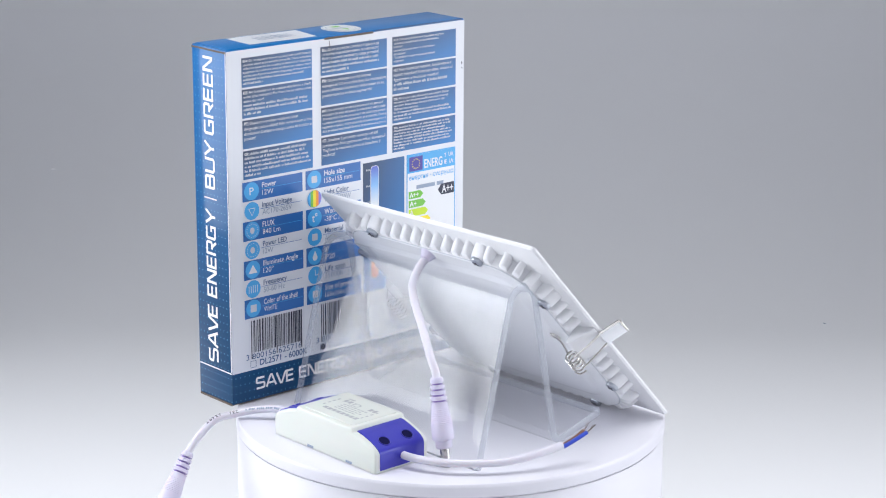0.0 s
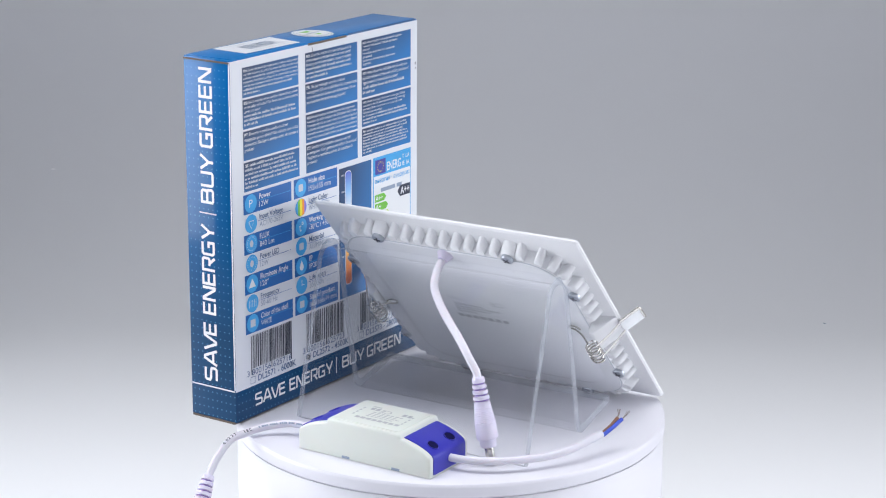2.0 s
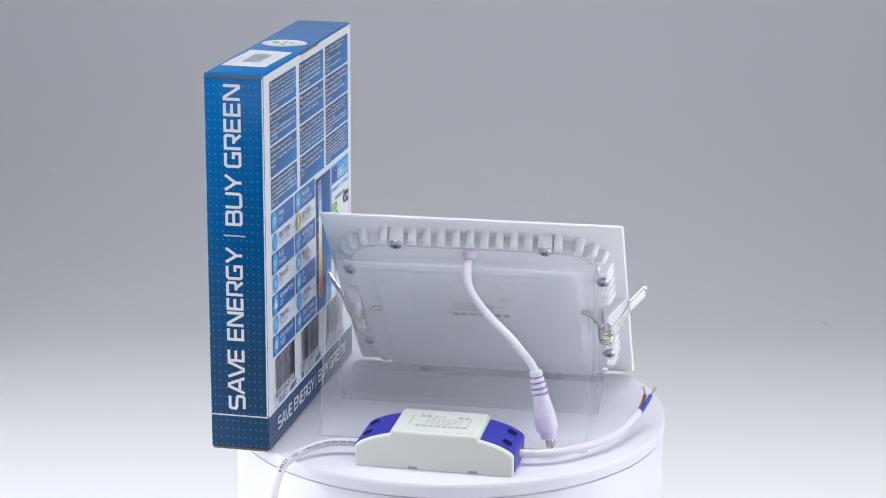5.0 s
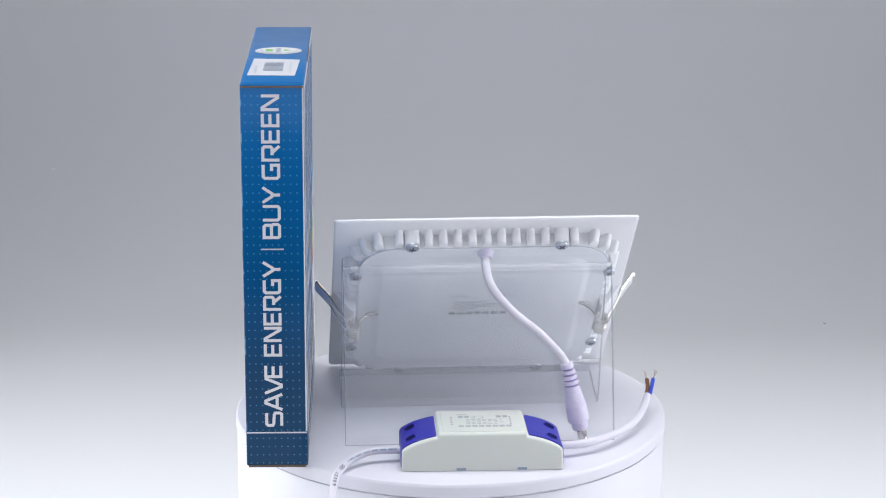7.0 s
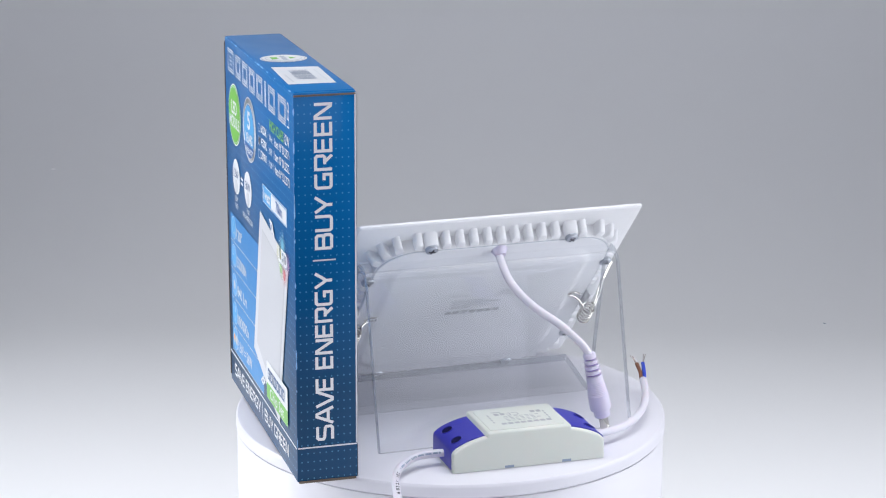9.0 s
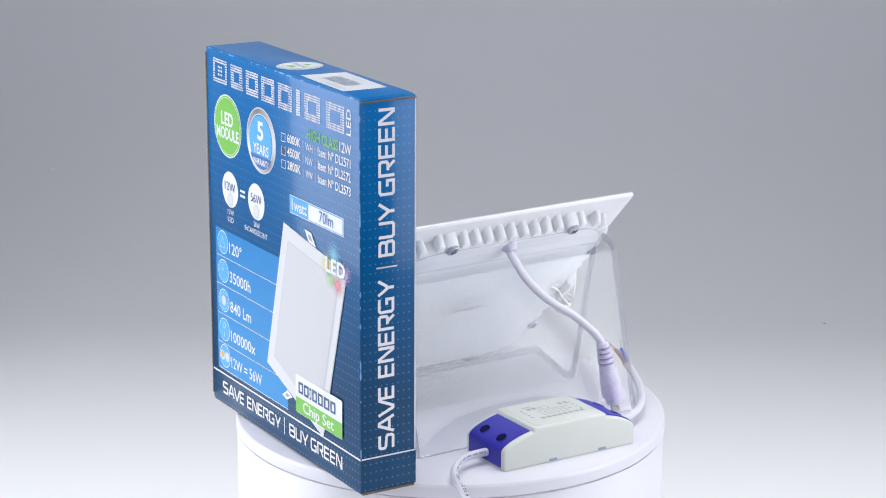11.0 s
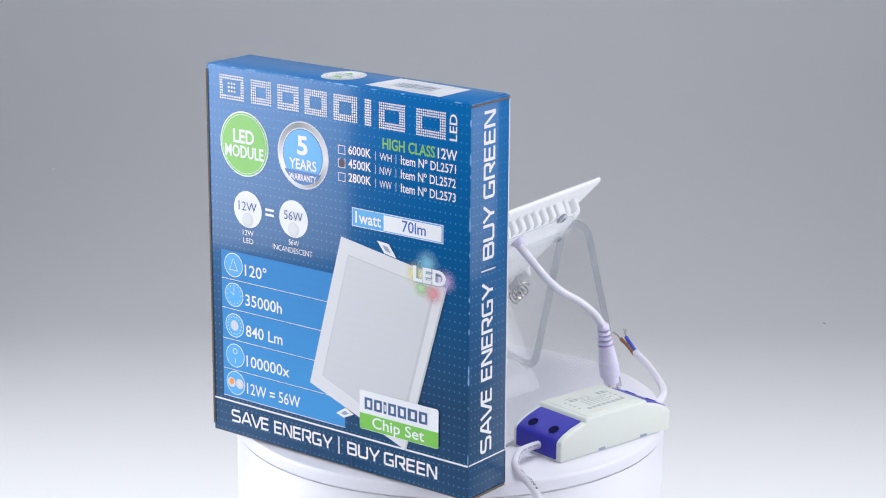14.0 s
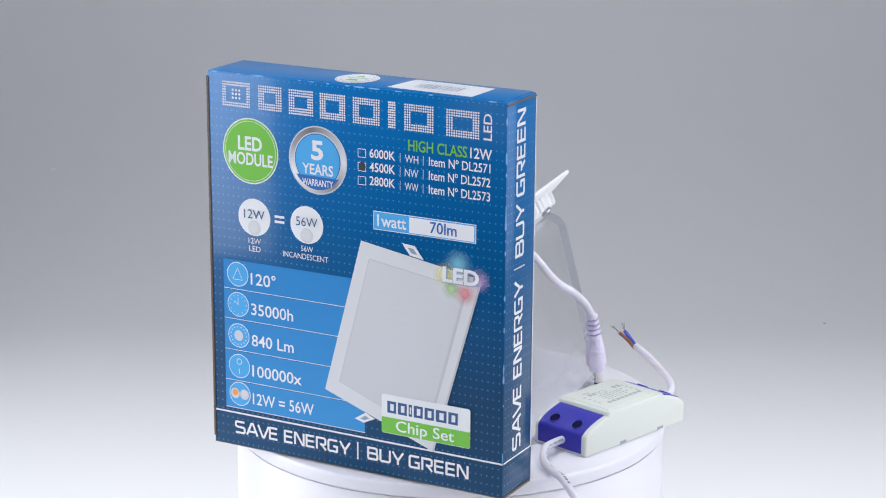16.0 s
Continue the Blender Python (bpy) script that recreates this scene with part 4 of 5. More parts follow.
        words("back", code, x + 9.4, 21.3, 35.4, 3.6, M_NAVY, 3, 0.015)
        print_many("tick_box", "back", frame_rects(x + 2.6, 20.8, x + 6.8, 25.0, 0.3), M_NAVY, 3)
    print_shape("ink_tick", "back", ellipse(67.0, 22.9, 1.9, 1.8, 10), M_INK, 4)
    print_many("ink_specks", "back", [ellipse(177.6, 183.4, 0.5, 0.9, 8), ellipse(177.8, 180.4, 0.4, 0.5, 8)], M_INK, 4)
    # scuffs in the second column
    print_many("scuff", "back", [[(73.5, 208), (73.9, 208), (75.2, 190), (74.9, 190)], [(104, 206), (104.4, 206), (104.9, 195), (104.7, 195)], [(76.2, 203), (76.4, 203), (76.1, 194), (75.9, 194)]], M_INK, 5)


back_print()


def top_print():
    top = 8
    oval = print_shape("oval_seal", "top", ellipse(96.0, 16.6, 11.4, 13.0), M_TEXT, top, label="white and green oval seal")
    print_shape("seal_ring", "top", ellipse(96.0, 16.6, 10.6, 12.2), M_SLATE, top + 1, oval)
    print_shape("seal_field", "top", ellipse(96.0, 16.6, 10.3, 11.8), M_TEXT, top + 2, oval)
    print_shape("seal_ring", "top", ellipse(96.0, 16.6, 8.8, 10.2), M_SLATE, top + 3, oval)
    print_shape("seal_field", "top", ellipse(96.0, 16.6, 8.5, 9.9), M_TEXT, top + 4, oval)
    print_many("seal_mark", "top", [[(92.4, 9.6), (99.6, 9.6), (98.4, 13.4), (93.6, 13.4)], [(93.2, 19.8), (98.8, 19.8), (96.0, 24.0)]], M_GREEN, top + 5, oval)
    print_many("seal_bars", "top", [rect(89.4 + 1.7 * k, 15.3, 90.4 + 1.7 * k, 18.0) for k in range(8)], M_SLATE, top + 5, oval)
    lab = print_shape("barcode_label", "top", [(21.4, 2.7), (71.4, 4.2), (67.8, 29.4), (20.6, 27.9)], M_WHITE, top, label="white barcode sticker")
    rng = random.Random(9)
    bars, q = [], 34.0
    while q < 60:
        w = rng.choice((0.5, 0.5, 0.9, 1.3))
        bars.append(rect(q, 10.5, q + w, 21.0))
        q += w + rng.choice((0.8, 1.0, 1.4))
    tagged(print_many("barcode", "top", bars, M_SLATE, top + 2, lab), kind="stuff")
    print_many("text_bars", "top", [rect(29 + 2.4 * k, 24.4, 30.2 + 2.4 * k, 25.4) for k in range(13)] + [rect(27 + 2.4 * k, 6.0, 28.8 + 2.4 * k, 7.2) for k in range(9)], M_SILVER, top + 2, lab)


top_print()


# ---- clear stand ----
STAND_AT = pose(0.0169, -0.0624, 0.0, 0, 0, 5.0)


def stand():
    half, thick = 0.0753, 0.0048
    line = [Vector((0.0, 0.0))]
    apex, top, r = 0.0325, 0.0967, 0.0100
    lean = math.atan2(apex - r, top - r)
    for i in range(13):
        a = math.pi - lean * 0.35 - (math.pi - 0.7 * lean) * i / 12
        line.append(Vector((apex + r * math.cos(a), top - r + r * math.sin(a))))
    foot, rc = 0.0588, 0.0075
    for i in range(9):
        a = radians(190 + 72 * i / 8)
        line.append(Vector((foot + rc + rc * math.cos(a), rc + 0.0018 + rc * math.sin(a))))
    line.append(Vector((0.0975, 0.0100)))
    normals = []
    for i, p in enumerate(line):
        d = (line[min(i + 1, len(line) - 1)] - line[max(i - 1, 0)]).normalized()
        normals.append(Vector((-d.y, d.x)))
    low = min((p - n * thick / 2).y for p, n in zip(line, normals))
    low = min(low, min((p + n * thick / 2).y for p, n in zip(line, normals)))
    outer = [(p + n * thick / 2) for p, n in zip(line, normals)]
    inner = [(p - n * thick / 2) for p, n in zip(line, normals)]
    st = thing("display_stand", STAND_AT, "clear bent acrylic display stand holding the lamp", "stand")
    n = len(line)

    def spread(name, rows, material, label):
        bm = bmesh.new()
        grid = [[bm.verts.new((x, p.x, p.y - low + 0.0002)) for x, p in row] for row in rows]
        for a, b in zip(grid, grid[1:]):
            for i in range(len(a) - 1):
                bm.faces.new((a[i], a[i + 1], b[i + 1], b[i]))
        return part(name, bm, material, st, label, True, 30)

    # the sheet closes round the foot and the lip; its two cut sides are polished edges
    loop = outer + inner[::-1] + outer[:1]
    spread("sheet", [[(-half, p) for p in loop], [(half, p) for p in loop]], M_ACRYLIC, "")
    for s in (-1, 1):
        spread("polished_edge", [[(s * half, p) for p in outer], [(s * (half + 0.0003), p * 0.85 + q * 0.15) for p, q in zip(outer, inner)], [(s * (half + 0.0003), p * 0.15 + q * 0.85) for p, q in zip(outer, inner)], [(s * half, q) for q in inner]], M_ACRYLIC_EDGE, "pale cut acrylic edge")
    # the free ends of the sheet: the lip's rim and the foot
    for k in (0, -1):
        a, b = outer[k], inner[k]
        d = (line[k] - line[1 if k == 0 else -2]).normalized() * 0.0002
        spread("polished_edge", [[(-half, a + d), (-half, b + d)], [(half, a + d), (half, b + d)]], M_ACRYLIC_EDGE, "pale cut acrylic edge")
    # the stand's shadow is off, so more light reaches below the lamp
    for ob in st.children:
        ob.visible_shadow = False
    return st


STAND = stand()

# ---- square lamp, leaning back side out on the stand ----
E1 = Vector((0.99565, 0.09316, 0))
QQ = Vector((-0.09316, 0.99565, 0))
SLOPE = (-QQ * 0.6931 + Vector((0, 0, 0.7209))).normalized()
OUT = E1.cross(SLOPE)
LAMP_AT = Matrix.Translation((0.0092, 0.0782, 0.0012)) @ Matrix((E1, SLOPE, OUT)).transposed().to_4x4()
LAMP = thing("panel_lamp", LAMP_AT, "white square recessed LED panel lamp, finned back showing", "lamp")
MID = 0.0840


def lamp():
    hx, hy = 0.0852, 0.0840
    # flange: a thin plate whose rim falls away to the front
    bm = bmesh.new()
    rings = []
    for inset, z, r in ((0.0, -0.0018, 0.002), (0.0, -0.0006, 0.002), (0.0008, 0.0004, 0.002), (0.010, 0.0018, 0.004)):
        rings.append([bm.verts.new((x, y, z)) for x, y in rounded_rect(hx - inset, hy - inset, r, 0.0, 0.0852, 4)])
    for a, b in zip(rings, rings[1:]):
        n = len(a)
        for i in range(n):
            bm.faces.new((a[i], a[(i + 1) % n], b[(i + 1) % n], b[i]))
    bm.faces.new(rings[0][::-1])
    bm.faces.new(rings[-1])
    part("flange", bm, M_POWDER, LAMP)
    part("diffuser", slab_bm(rounded_rect(0.0705, 0.0705, 0.004, 0, MID, 4), -0.0026, -0.0016), M_DIFFUSER, LAMP, "opal white diffuser")
    # tray under the cover
    bm = bmesh.new()
    rings = []
    for h, z, r in ((0.0722, 0.0015, 0.020), (0.0714, 0.0070, 0.020), (0.0712, 0.0092, 0.020)):
        rings.append([bm.verts.new((x, y, z)) for x, y in rounded_rect(h, h, r, 0, MID, 10)])
    for a, b in zip(rings, rings[1:]):
        n = len(a)
        for i in range(n):
            bm.faces.new((a[i], a[(i + 1) % n], b[(i + 1) % n], b[i]))
    bm.faces.new(rings[-1])
    part("housing", bm, M_POWDER, LAMP)
    # cover plate: rounded, with a shallow raised field
    bm = bmesh.new()
    rings = []
    for h, z, r in ((0.0706, 0.0090, 0.021), (0.0706, 0.0096, 0.021), (0.0702, 0.0099, 0.0206), (0.0622, 0.0100, 0.017), (0.0608, 0.0103, 0.016), (0.0584, 0.0113, 0.0145), (0.0570, 0.0116, 0.0135)):
        rings.append([bm.verts.new((x, y, z)) for x, y in rounded_rect(h, h, r, 0, MID, 10)])
    for a, b in zip(rings, rings[1:]):
        n = len(a)
        for i in range(n):
            bm.faces.new((a[i], a[(i + 1) % n], b[(i + 1) % n], b[i]))
    bm.faces.new(rings[-1])
    part("cover_plate", bm, M_COVER, LAMP, "satin white back cover")
    seam = [Vector((x, y, 0.0094)) for x, y in rounded_rect(0.0709, 0.0709, 0.0213, 0, MID, 10)]
    part("cover_seam", tube_bm(seam + seam[:1], 0.00022, 6), M_SILVER, LAMP, "thin dark joint round the cover")
    # fins: rounded lugs round the tray; broad ones carry the screws
    fin = bmesh.new()
    prof = [(-0.0022, 0.0012), (0.0056, 0.0012), (0.0052, 0.0022), (0.0040, 0.0058), (0.0030, 0.0080), (0.0021, 0.0087), (-0.0022, 0.0088)]
    rows = [[fin.verts.new((x, y, z)) for y, z in prof] for x in (-0.0023, -0.0014, 0.0014, 0.0023)]
    for q, (a, b) in enumerate(zip(rows, rows[1:])):
        for i in range(len(prof) - 1):
            fin.faces.new((a[i], b[i], b[i + 1], a[i + 1]))
    fin.faces.new(rows[0])
    fin.faces.new(rows[-1][::-1])
    for row in (rows[0], rows[-1]):
        for i, v in enumerate(row):
            if i not in (0, len(prof) - 1):
                v.co.y -= 0.0010
    fin_me = bpy.data.meshes.new("fin")
    bmesh.ops.recalc_face_normals(fin, faces=fin.faces)
    fin.to_mesh(fin_me)
    fin.free()
    fin_me.materials.append(M_POWDER)
    fin_me.shade_smooth()
    fin_me.set_sharp_from_angle(angle=radians(50))

    def set_fin(x, y, turn, wide=1.0):
        ob = new("fin", fin_me)
        ob.parent = LAMP
        ob.matrix_basis = pose(x, y, 0, 0, 0, turn) @ Matrix.Diagonal((wide, 1, 1, 1))

    for side in range(4):
        turn = 90 * side
        rot = Matrix.Rotation(radians(turn), 2)
        for k in range(-6, 7):
            off = 0.0082 * k
            if abs(abs(off) - 0.042) < 0.0045 or side in (1, 3) and abs(off) < 0.013:
                continue
            p = rot @ Vector((off, 0.0728))
            set_fin(p.x, MID + p.y, turn)
        for s in (-1, 1):
            p = rot @ Vector((s * 0.042, 0.0728))
            set_fin(p.x, MID + p.y, turn, 1.75)
        for s, a in ((1, 22), (1, 45), (1, 68)):
            c = rot @ (Vector((0.0528, 0.0528)) + 0.0200 * Vector((math.sin(radians(a)), math.cos(radians(a)))))
            set_fin(c.x, MID + c.y, turn - a)
    # screws: pan heads; the recess's shade is painted as a dark cross on top
    def screw(x, y):
        m = pose(x, y, 0.0, 0, 0, random.uniform(0, 90))
        bm = lathe_bm([(0, 0.0086), (0.0037, 0.0088), (0.0037, 0.0102), (0.0034, 0.0107), (0.0026, 0.0110), (0.0013, 0.0112), (0, 0.0112)], 20, m)
        s = part("screw", bm, M_ZINC, LAMP, "zinc cross-head screw")
        bm = bmesh.new()
        for a in (0, 90):
            b2 = box_bm(-0.0020, -0.00042, 0.0107, 0.0020, 0.00042, 0.0114)
            bmesh.ops.transform(b2, matrix=m @ pose(0, 0, 0, 0, 0, a), verts=b2.verts)
            tmp = bpy.data.meshes.new("tmp")
            b2.to_mesh(tmp)
            b2.free()
            bm.from_mesh(tmp)
            bpy.data.meshes.remove(tmp)
        part("recess_shade_cross", bm, M_RECESSSHADE, s)

    for s in (-1, 1):
        screw(s * 0.042, MID + 0.0726)
        screw(s * 0.042, MID - 0.0726)
        screw(s * 0.0726, MID + 0.0420)
        screw(s * 0.0726, MID - 0.0420)
    # cable gland
    part("cable_gland", lathe_bm([(0, 0.009), (0.0050, 0.009), (0.0049, 0.0112), (0.0040, 0.0126), (0.0030, 0.0150), (0, 0.0152)], 28, pose(-0.0002, 0.1502, -0.0014)), M_PLUG, LAMP, "lilac cable gland")


lamp()


def spring_clips():
    """A sprung clip on each side: bracket, coil, two wire arms and a folded tab over the flange."""
    for s in (-1, 1):
        cx = s * 0.0728
        cy = MID - 0.0031
        # bracket: a tapered plate rising from the flange
        outline = [(s * 0.0716, 0.0006), (s * 0.0845, 0.0006), (s * 0.0832, 0.0022), (s * 0.0748, 0.0136), (s * 0.0724, 0.0142), (s * 0.0712, 0.0118)]
        bm = bmesh.new()
        rows = [[bm.verts.new((x, y, z)) for x, z in outline] for y in (cy - 0.0050, cy + 0.0130)]
        n = len(outline)
        for i in range(n):
            bm.faces.new((rows[0][i], rows[0][(i + 1) % n], rows[1][(i + 1) % n], rows[1][i]))
        bm.faces.new(rows[0])
        bm.faces.new(rows[1])
        bmesh.ops.recalc_face_normals(bm, faces=bm.faces)
        bmesh.ops.bevel(bm, geom=bm.edges[:], offset=0.0004, segments=2, affect="EDGES", profile=0.5)
        part("clip_bracket", bm, M_POWDER, LAMP)
        clip = new("spring_clip")
        clip.parent = LAMP
        tagged(clip, "bright steel spring clip")
        cz = 0.0172
        pts = []
        for i in range(0, 5 * 16 + 1):
            a = 2 * math.pi * i / 16
            pts.append(Vector((cx + 0.0037 * math.cos(a), cy - 0.0085 + 0.0135 * i / 80, cz + 0.0037 * math.sin(a))))
        part("coil", tube_bm(pts, 0.00055, 8), M_STEEL, clip)
        dy = 0.0 if s < 0 else 0.0075
        a0 = Vector((cx - s * 0.0030, cy + 0.004, cz - 0.001))
        loop = [a0, a0 + Vector((-s * 0.0035, dy * 0.5, -0.003)), a0 + Vector((-s * 0.0075, dy - 0.0012, -0.0045)), a0 + Vector((-s * 0.0105, dy, -0.0045)), a0 + Vector((-s * 0.0100, dy + 0.0026, -0.0045)), a0 + Vector((-s * 0.0060, dy + 0.0022, -0.0045)), a0 + Vector((-s * 0.0035, dy + 0.0005, -0.0040))]
        part("tail_loop", tube_bm(smooth_path(loop, 5), 0.00055, 8), M_STEEL, clip)
        # folded tab, leaning out and forward over the rim
        d = Vector((s * 0.0087, 0.0022 * 0.3, -0.0113)).normalized()
        side = Vector((0, 1, 0))
        side = (side - d * d.dot(side)).normalized()
        m = Matrix((d, side, d.cross(side))).transposed().to_4x4()
        base_y = MID + 0.0006 if s > 0 else MID - 0.0016
        m.translation = Vector((s * 0.0856, base_y, 0.0012))
        for k, yy in enumerate((-0.0050, 0.0050)):
            start = Vector((cx + s * 0.0031, cy + yy * 1.15, cz + 0.0006))
            end = m @ Vector((0.0005, yy * 0.86, 0.0))
            mid = start.lerp(end, 0.5) + Vector((s * 0.0004, 0, 0.0004))
            part("arm", tube_bm(smooth_path([start, mid, end, m @ Vector((0.004, yy * 0.84, 0))], 5), 0.0005, 8), M_STEEL, clip)
        tab = slab_bm([(0, -0.0046), (0.0008, -0.0052), (0.0130, -0.0052), (0.0138, -0.0044), (0.0138, 0.0044), (0.0130, 0.0052), (0.0008, 0.0052), (0, 0.0046)], -0.0005, 0.0005, 0.0002)
        bmesh.ops.transform(tab, matrix=m, verts=tab.verts)
        part("tab", tab, M_COVER, clip, "folded pale metal tab")
        rolled = [m @ Vector((0.0002 + 0.0017 * k, 0.0052, 0.0)) for k in range(9)]
        part("tab_fold", tube_bm(rolled, [0.0006 + 0.0002 * (k % 2) for k in range(9)], 8), M_STEEL, clip)
        part("tab_lip", tube_bm([m @ Vector((0.0138, -0.0044, 0.0003)), m @ Vector((0.0138, 0.0044, 0.0003))], 0.0008, 10), M_STEEL, clip)


spring_clips()


def lamp_marks():
    """Faint printing on the cover: bars for the small type, seen upside down."""
    z = 0.01186
    bm = bmesh.new()
    rng = random.Random(3)

    def bar(x0, y0, x1, y1):
        bm.faces.new([bm.verts.new((x / 1000, MID + y / 1000, z)) for x, y in ((x0, y0), (x1, y0), (x1, y1), (x0, y1))])

    for k in range(7):
        bar(-17 + 5.0 * k, -1.0, -13.4 + 5.0 * k, 2.6)
    for j, n in enumerate((4, 7, 9, 6)):
        for k in range(n):
            bar(-15 + 3.4 * k, 5.4 + 2.6 * j, -12.4 + 3.4 * k, 6.6 + 2.6 * j)
    me = bpy.data.meshes.new("type_bars")
    bm.to_mesh(me)
    bm.free()
    mesh_part("type_bars", me, M_PALEINK, LAMP, "faint grey type on the cover")
    local = pose(0.0205, MID + 0.0225, z, 0, 0, 180)
    words("", "CE", 0, 0, 9.0, 5.0, M_PALEINK, bold=0.0, name="type_mark", local=local, parent=LAMP)
    words("", "RoHS", 28, 0.6, 10.0, 3.6, M_PALEINK, bold=0.0, name="type_mark", local=local, parent=LAMP)


lamp_marks()


def grooved_connector(path_top, path_end, parent, radius=0.0060):
    """A moulded strain relief and body between two points, in the parent's space."""
    d = path_end - path_top
    length = d.length
    m = Matrix.Translation(path_top) @ d.to_track_quat("Z", "Y").to_matrix().to_4x4()
    prof = [(0, 0.0), (0.0030, 0.0), (0.0034, 0.0006)]
    z = 0.0012
    for k in range(4):
        r = 0.0036 + 0.0003 * k
        prof += [(r, z), (r, z + 0.0018), (r - 0.0009, z + 0.0019), (r - 0.0009, z + 0.0029), (r + 0.0002, z + 0.0030)]
        z += 0.0031
    prof += [(0.0043, z), (0.0046, z + 0.0020)]
    for k in range(9):
        zz = z + 0.0030 + 0.0010 * k
        r = 0.0047 + (radius - 0.0047) * k / 9
        prof += [(r, zz), (r - 0.00018, zz + 0.0003), (r + 0.00006, zz + 0.0006)]
    prof += [(radius + 0.0001, length - 0.0082), (radius + 0.0002, length - 0.0056), (radius - 0.0002, length - 0.0048), (radius - 0.0013, length - 0.0044), (radius - 0.0014, length - 0.0006), (radius - 0.0020, length), (0, length)]
    con = part("connector", lathe_bm(prof, 28, m), M_PLUG, parent, "lilac moulded barrel connector")
    # deep purple rings paint the shade on the floor of each groove
    bm = bmesh.new()
    for k in range(4):
        ring = lathe_bm([(0.00275 + 0.0003 * k, 0.00318 + 0.0031 * k), (0.00275 + 0.0003 * k, 0.00402 + 0.0031 * k)], 20, m)
        tmp = bpy.data.meshes.new("tmp")
        ring.to_mesh(tmp)
        ring.free()
        bm.from_mesh(tmp)
        bpy.data.meshes.remove(tmp)
    part("groove_shade_rings", bm, M_GROOVESHADE, con)
    return con, m, length


def lamp_cable():
    inv = LAMP_AT.inverted()
    pts = [(0.0188, -0.0325, 0.1012), (0.0194, -0.0392, 0.0958), (0.0220, -0.0460, 0.0878), (0.0285, -0.0494, 0.0795), (0.0372, -0.0526, 0.0717), (0.0480, -0.0572, 0.0643), (0.0570, -0.0606, 0.0562), (0.0620, -0.0616, 0.0505), (0.0646, -0.0628, 0.0455)]
    cable = part("cable", tube_bm([inv @ p for p in smooth_path(pts, 6)], 0.0023, 16), M_CABLE, LAMP, "white round cable curving down")
    top, end = inv @ Vector((0.0640, -0.0625, 0.0480)), inv @ Vector((0.0728, -0.0637, 0.0100))
    con, m, length = grooved_connector(top, end, cable)
    bm = lathe_bm([(0, length - 0.001), (0.0026, length - 0.001), (0.0026, length + 0.0075), (0.0022, length + 0.0080), (0, length + 0.0080)], 24, m)
    part("plug_barrel", bm, M_STEEL, con, "nickel plug barrel")
    bm = lathe_bm([(0, length + 0.0078), (0.0025, length + 0.0078), (0.0025, length + 0.0094), (0.0012, length + 0.0096), (0, length + 0.0096)], 24, m)
    part("plug_tip", bm, M_NEARBLACK, con, "dark plug tip")


lamp_cable()

# ---- driver ----
DRIVER_AT = pose(0.0165, -0.0858, 0.0003, 0, 0, 3.5)
DRIVER = thing("led_driver", DRIVER_AT, "ivory plastic LED driver with blue end caps and leads", "driver")


def end_slope(a):
    """How far in and how high the sloped end of the driver is, from its foot (0) to its shoulder (90 degrees)."""
    run = 1 - math.cos(a)
    return 0.0170 * run, 0.0102 + 0.0082 * (0.55 * math.sin(a) + 0.45 * run)


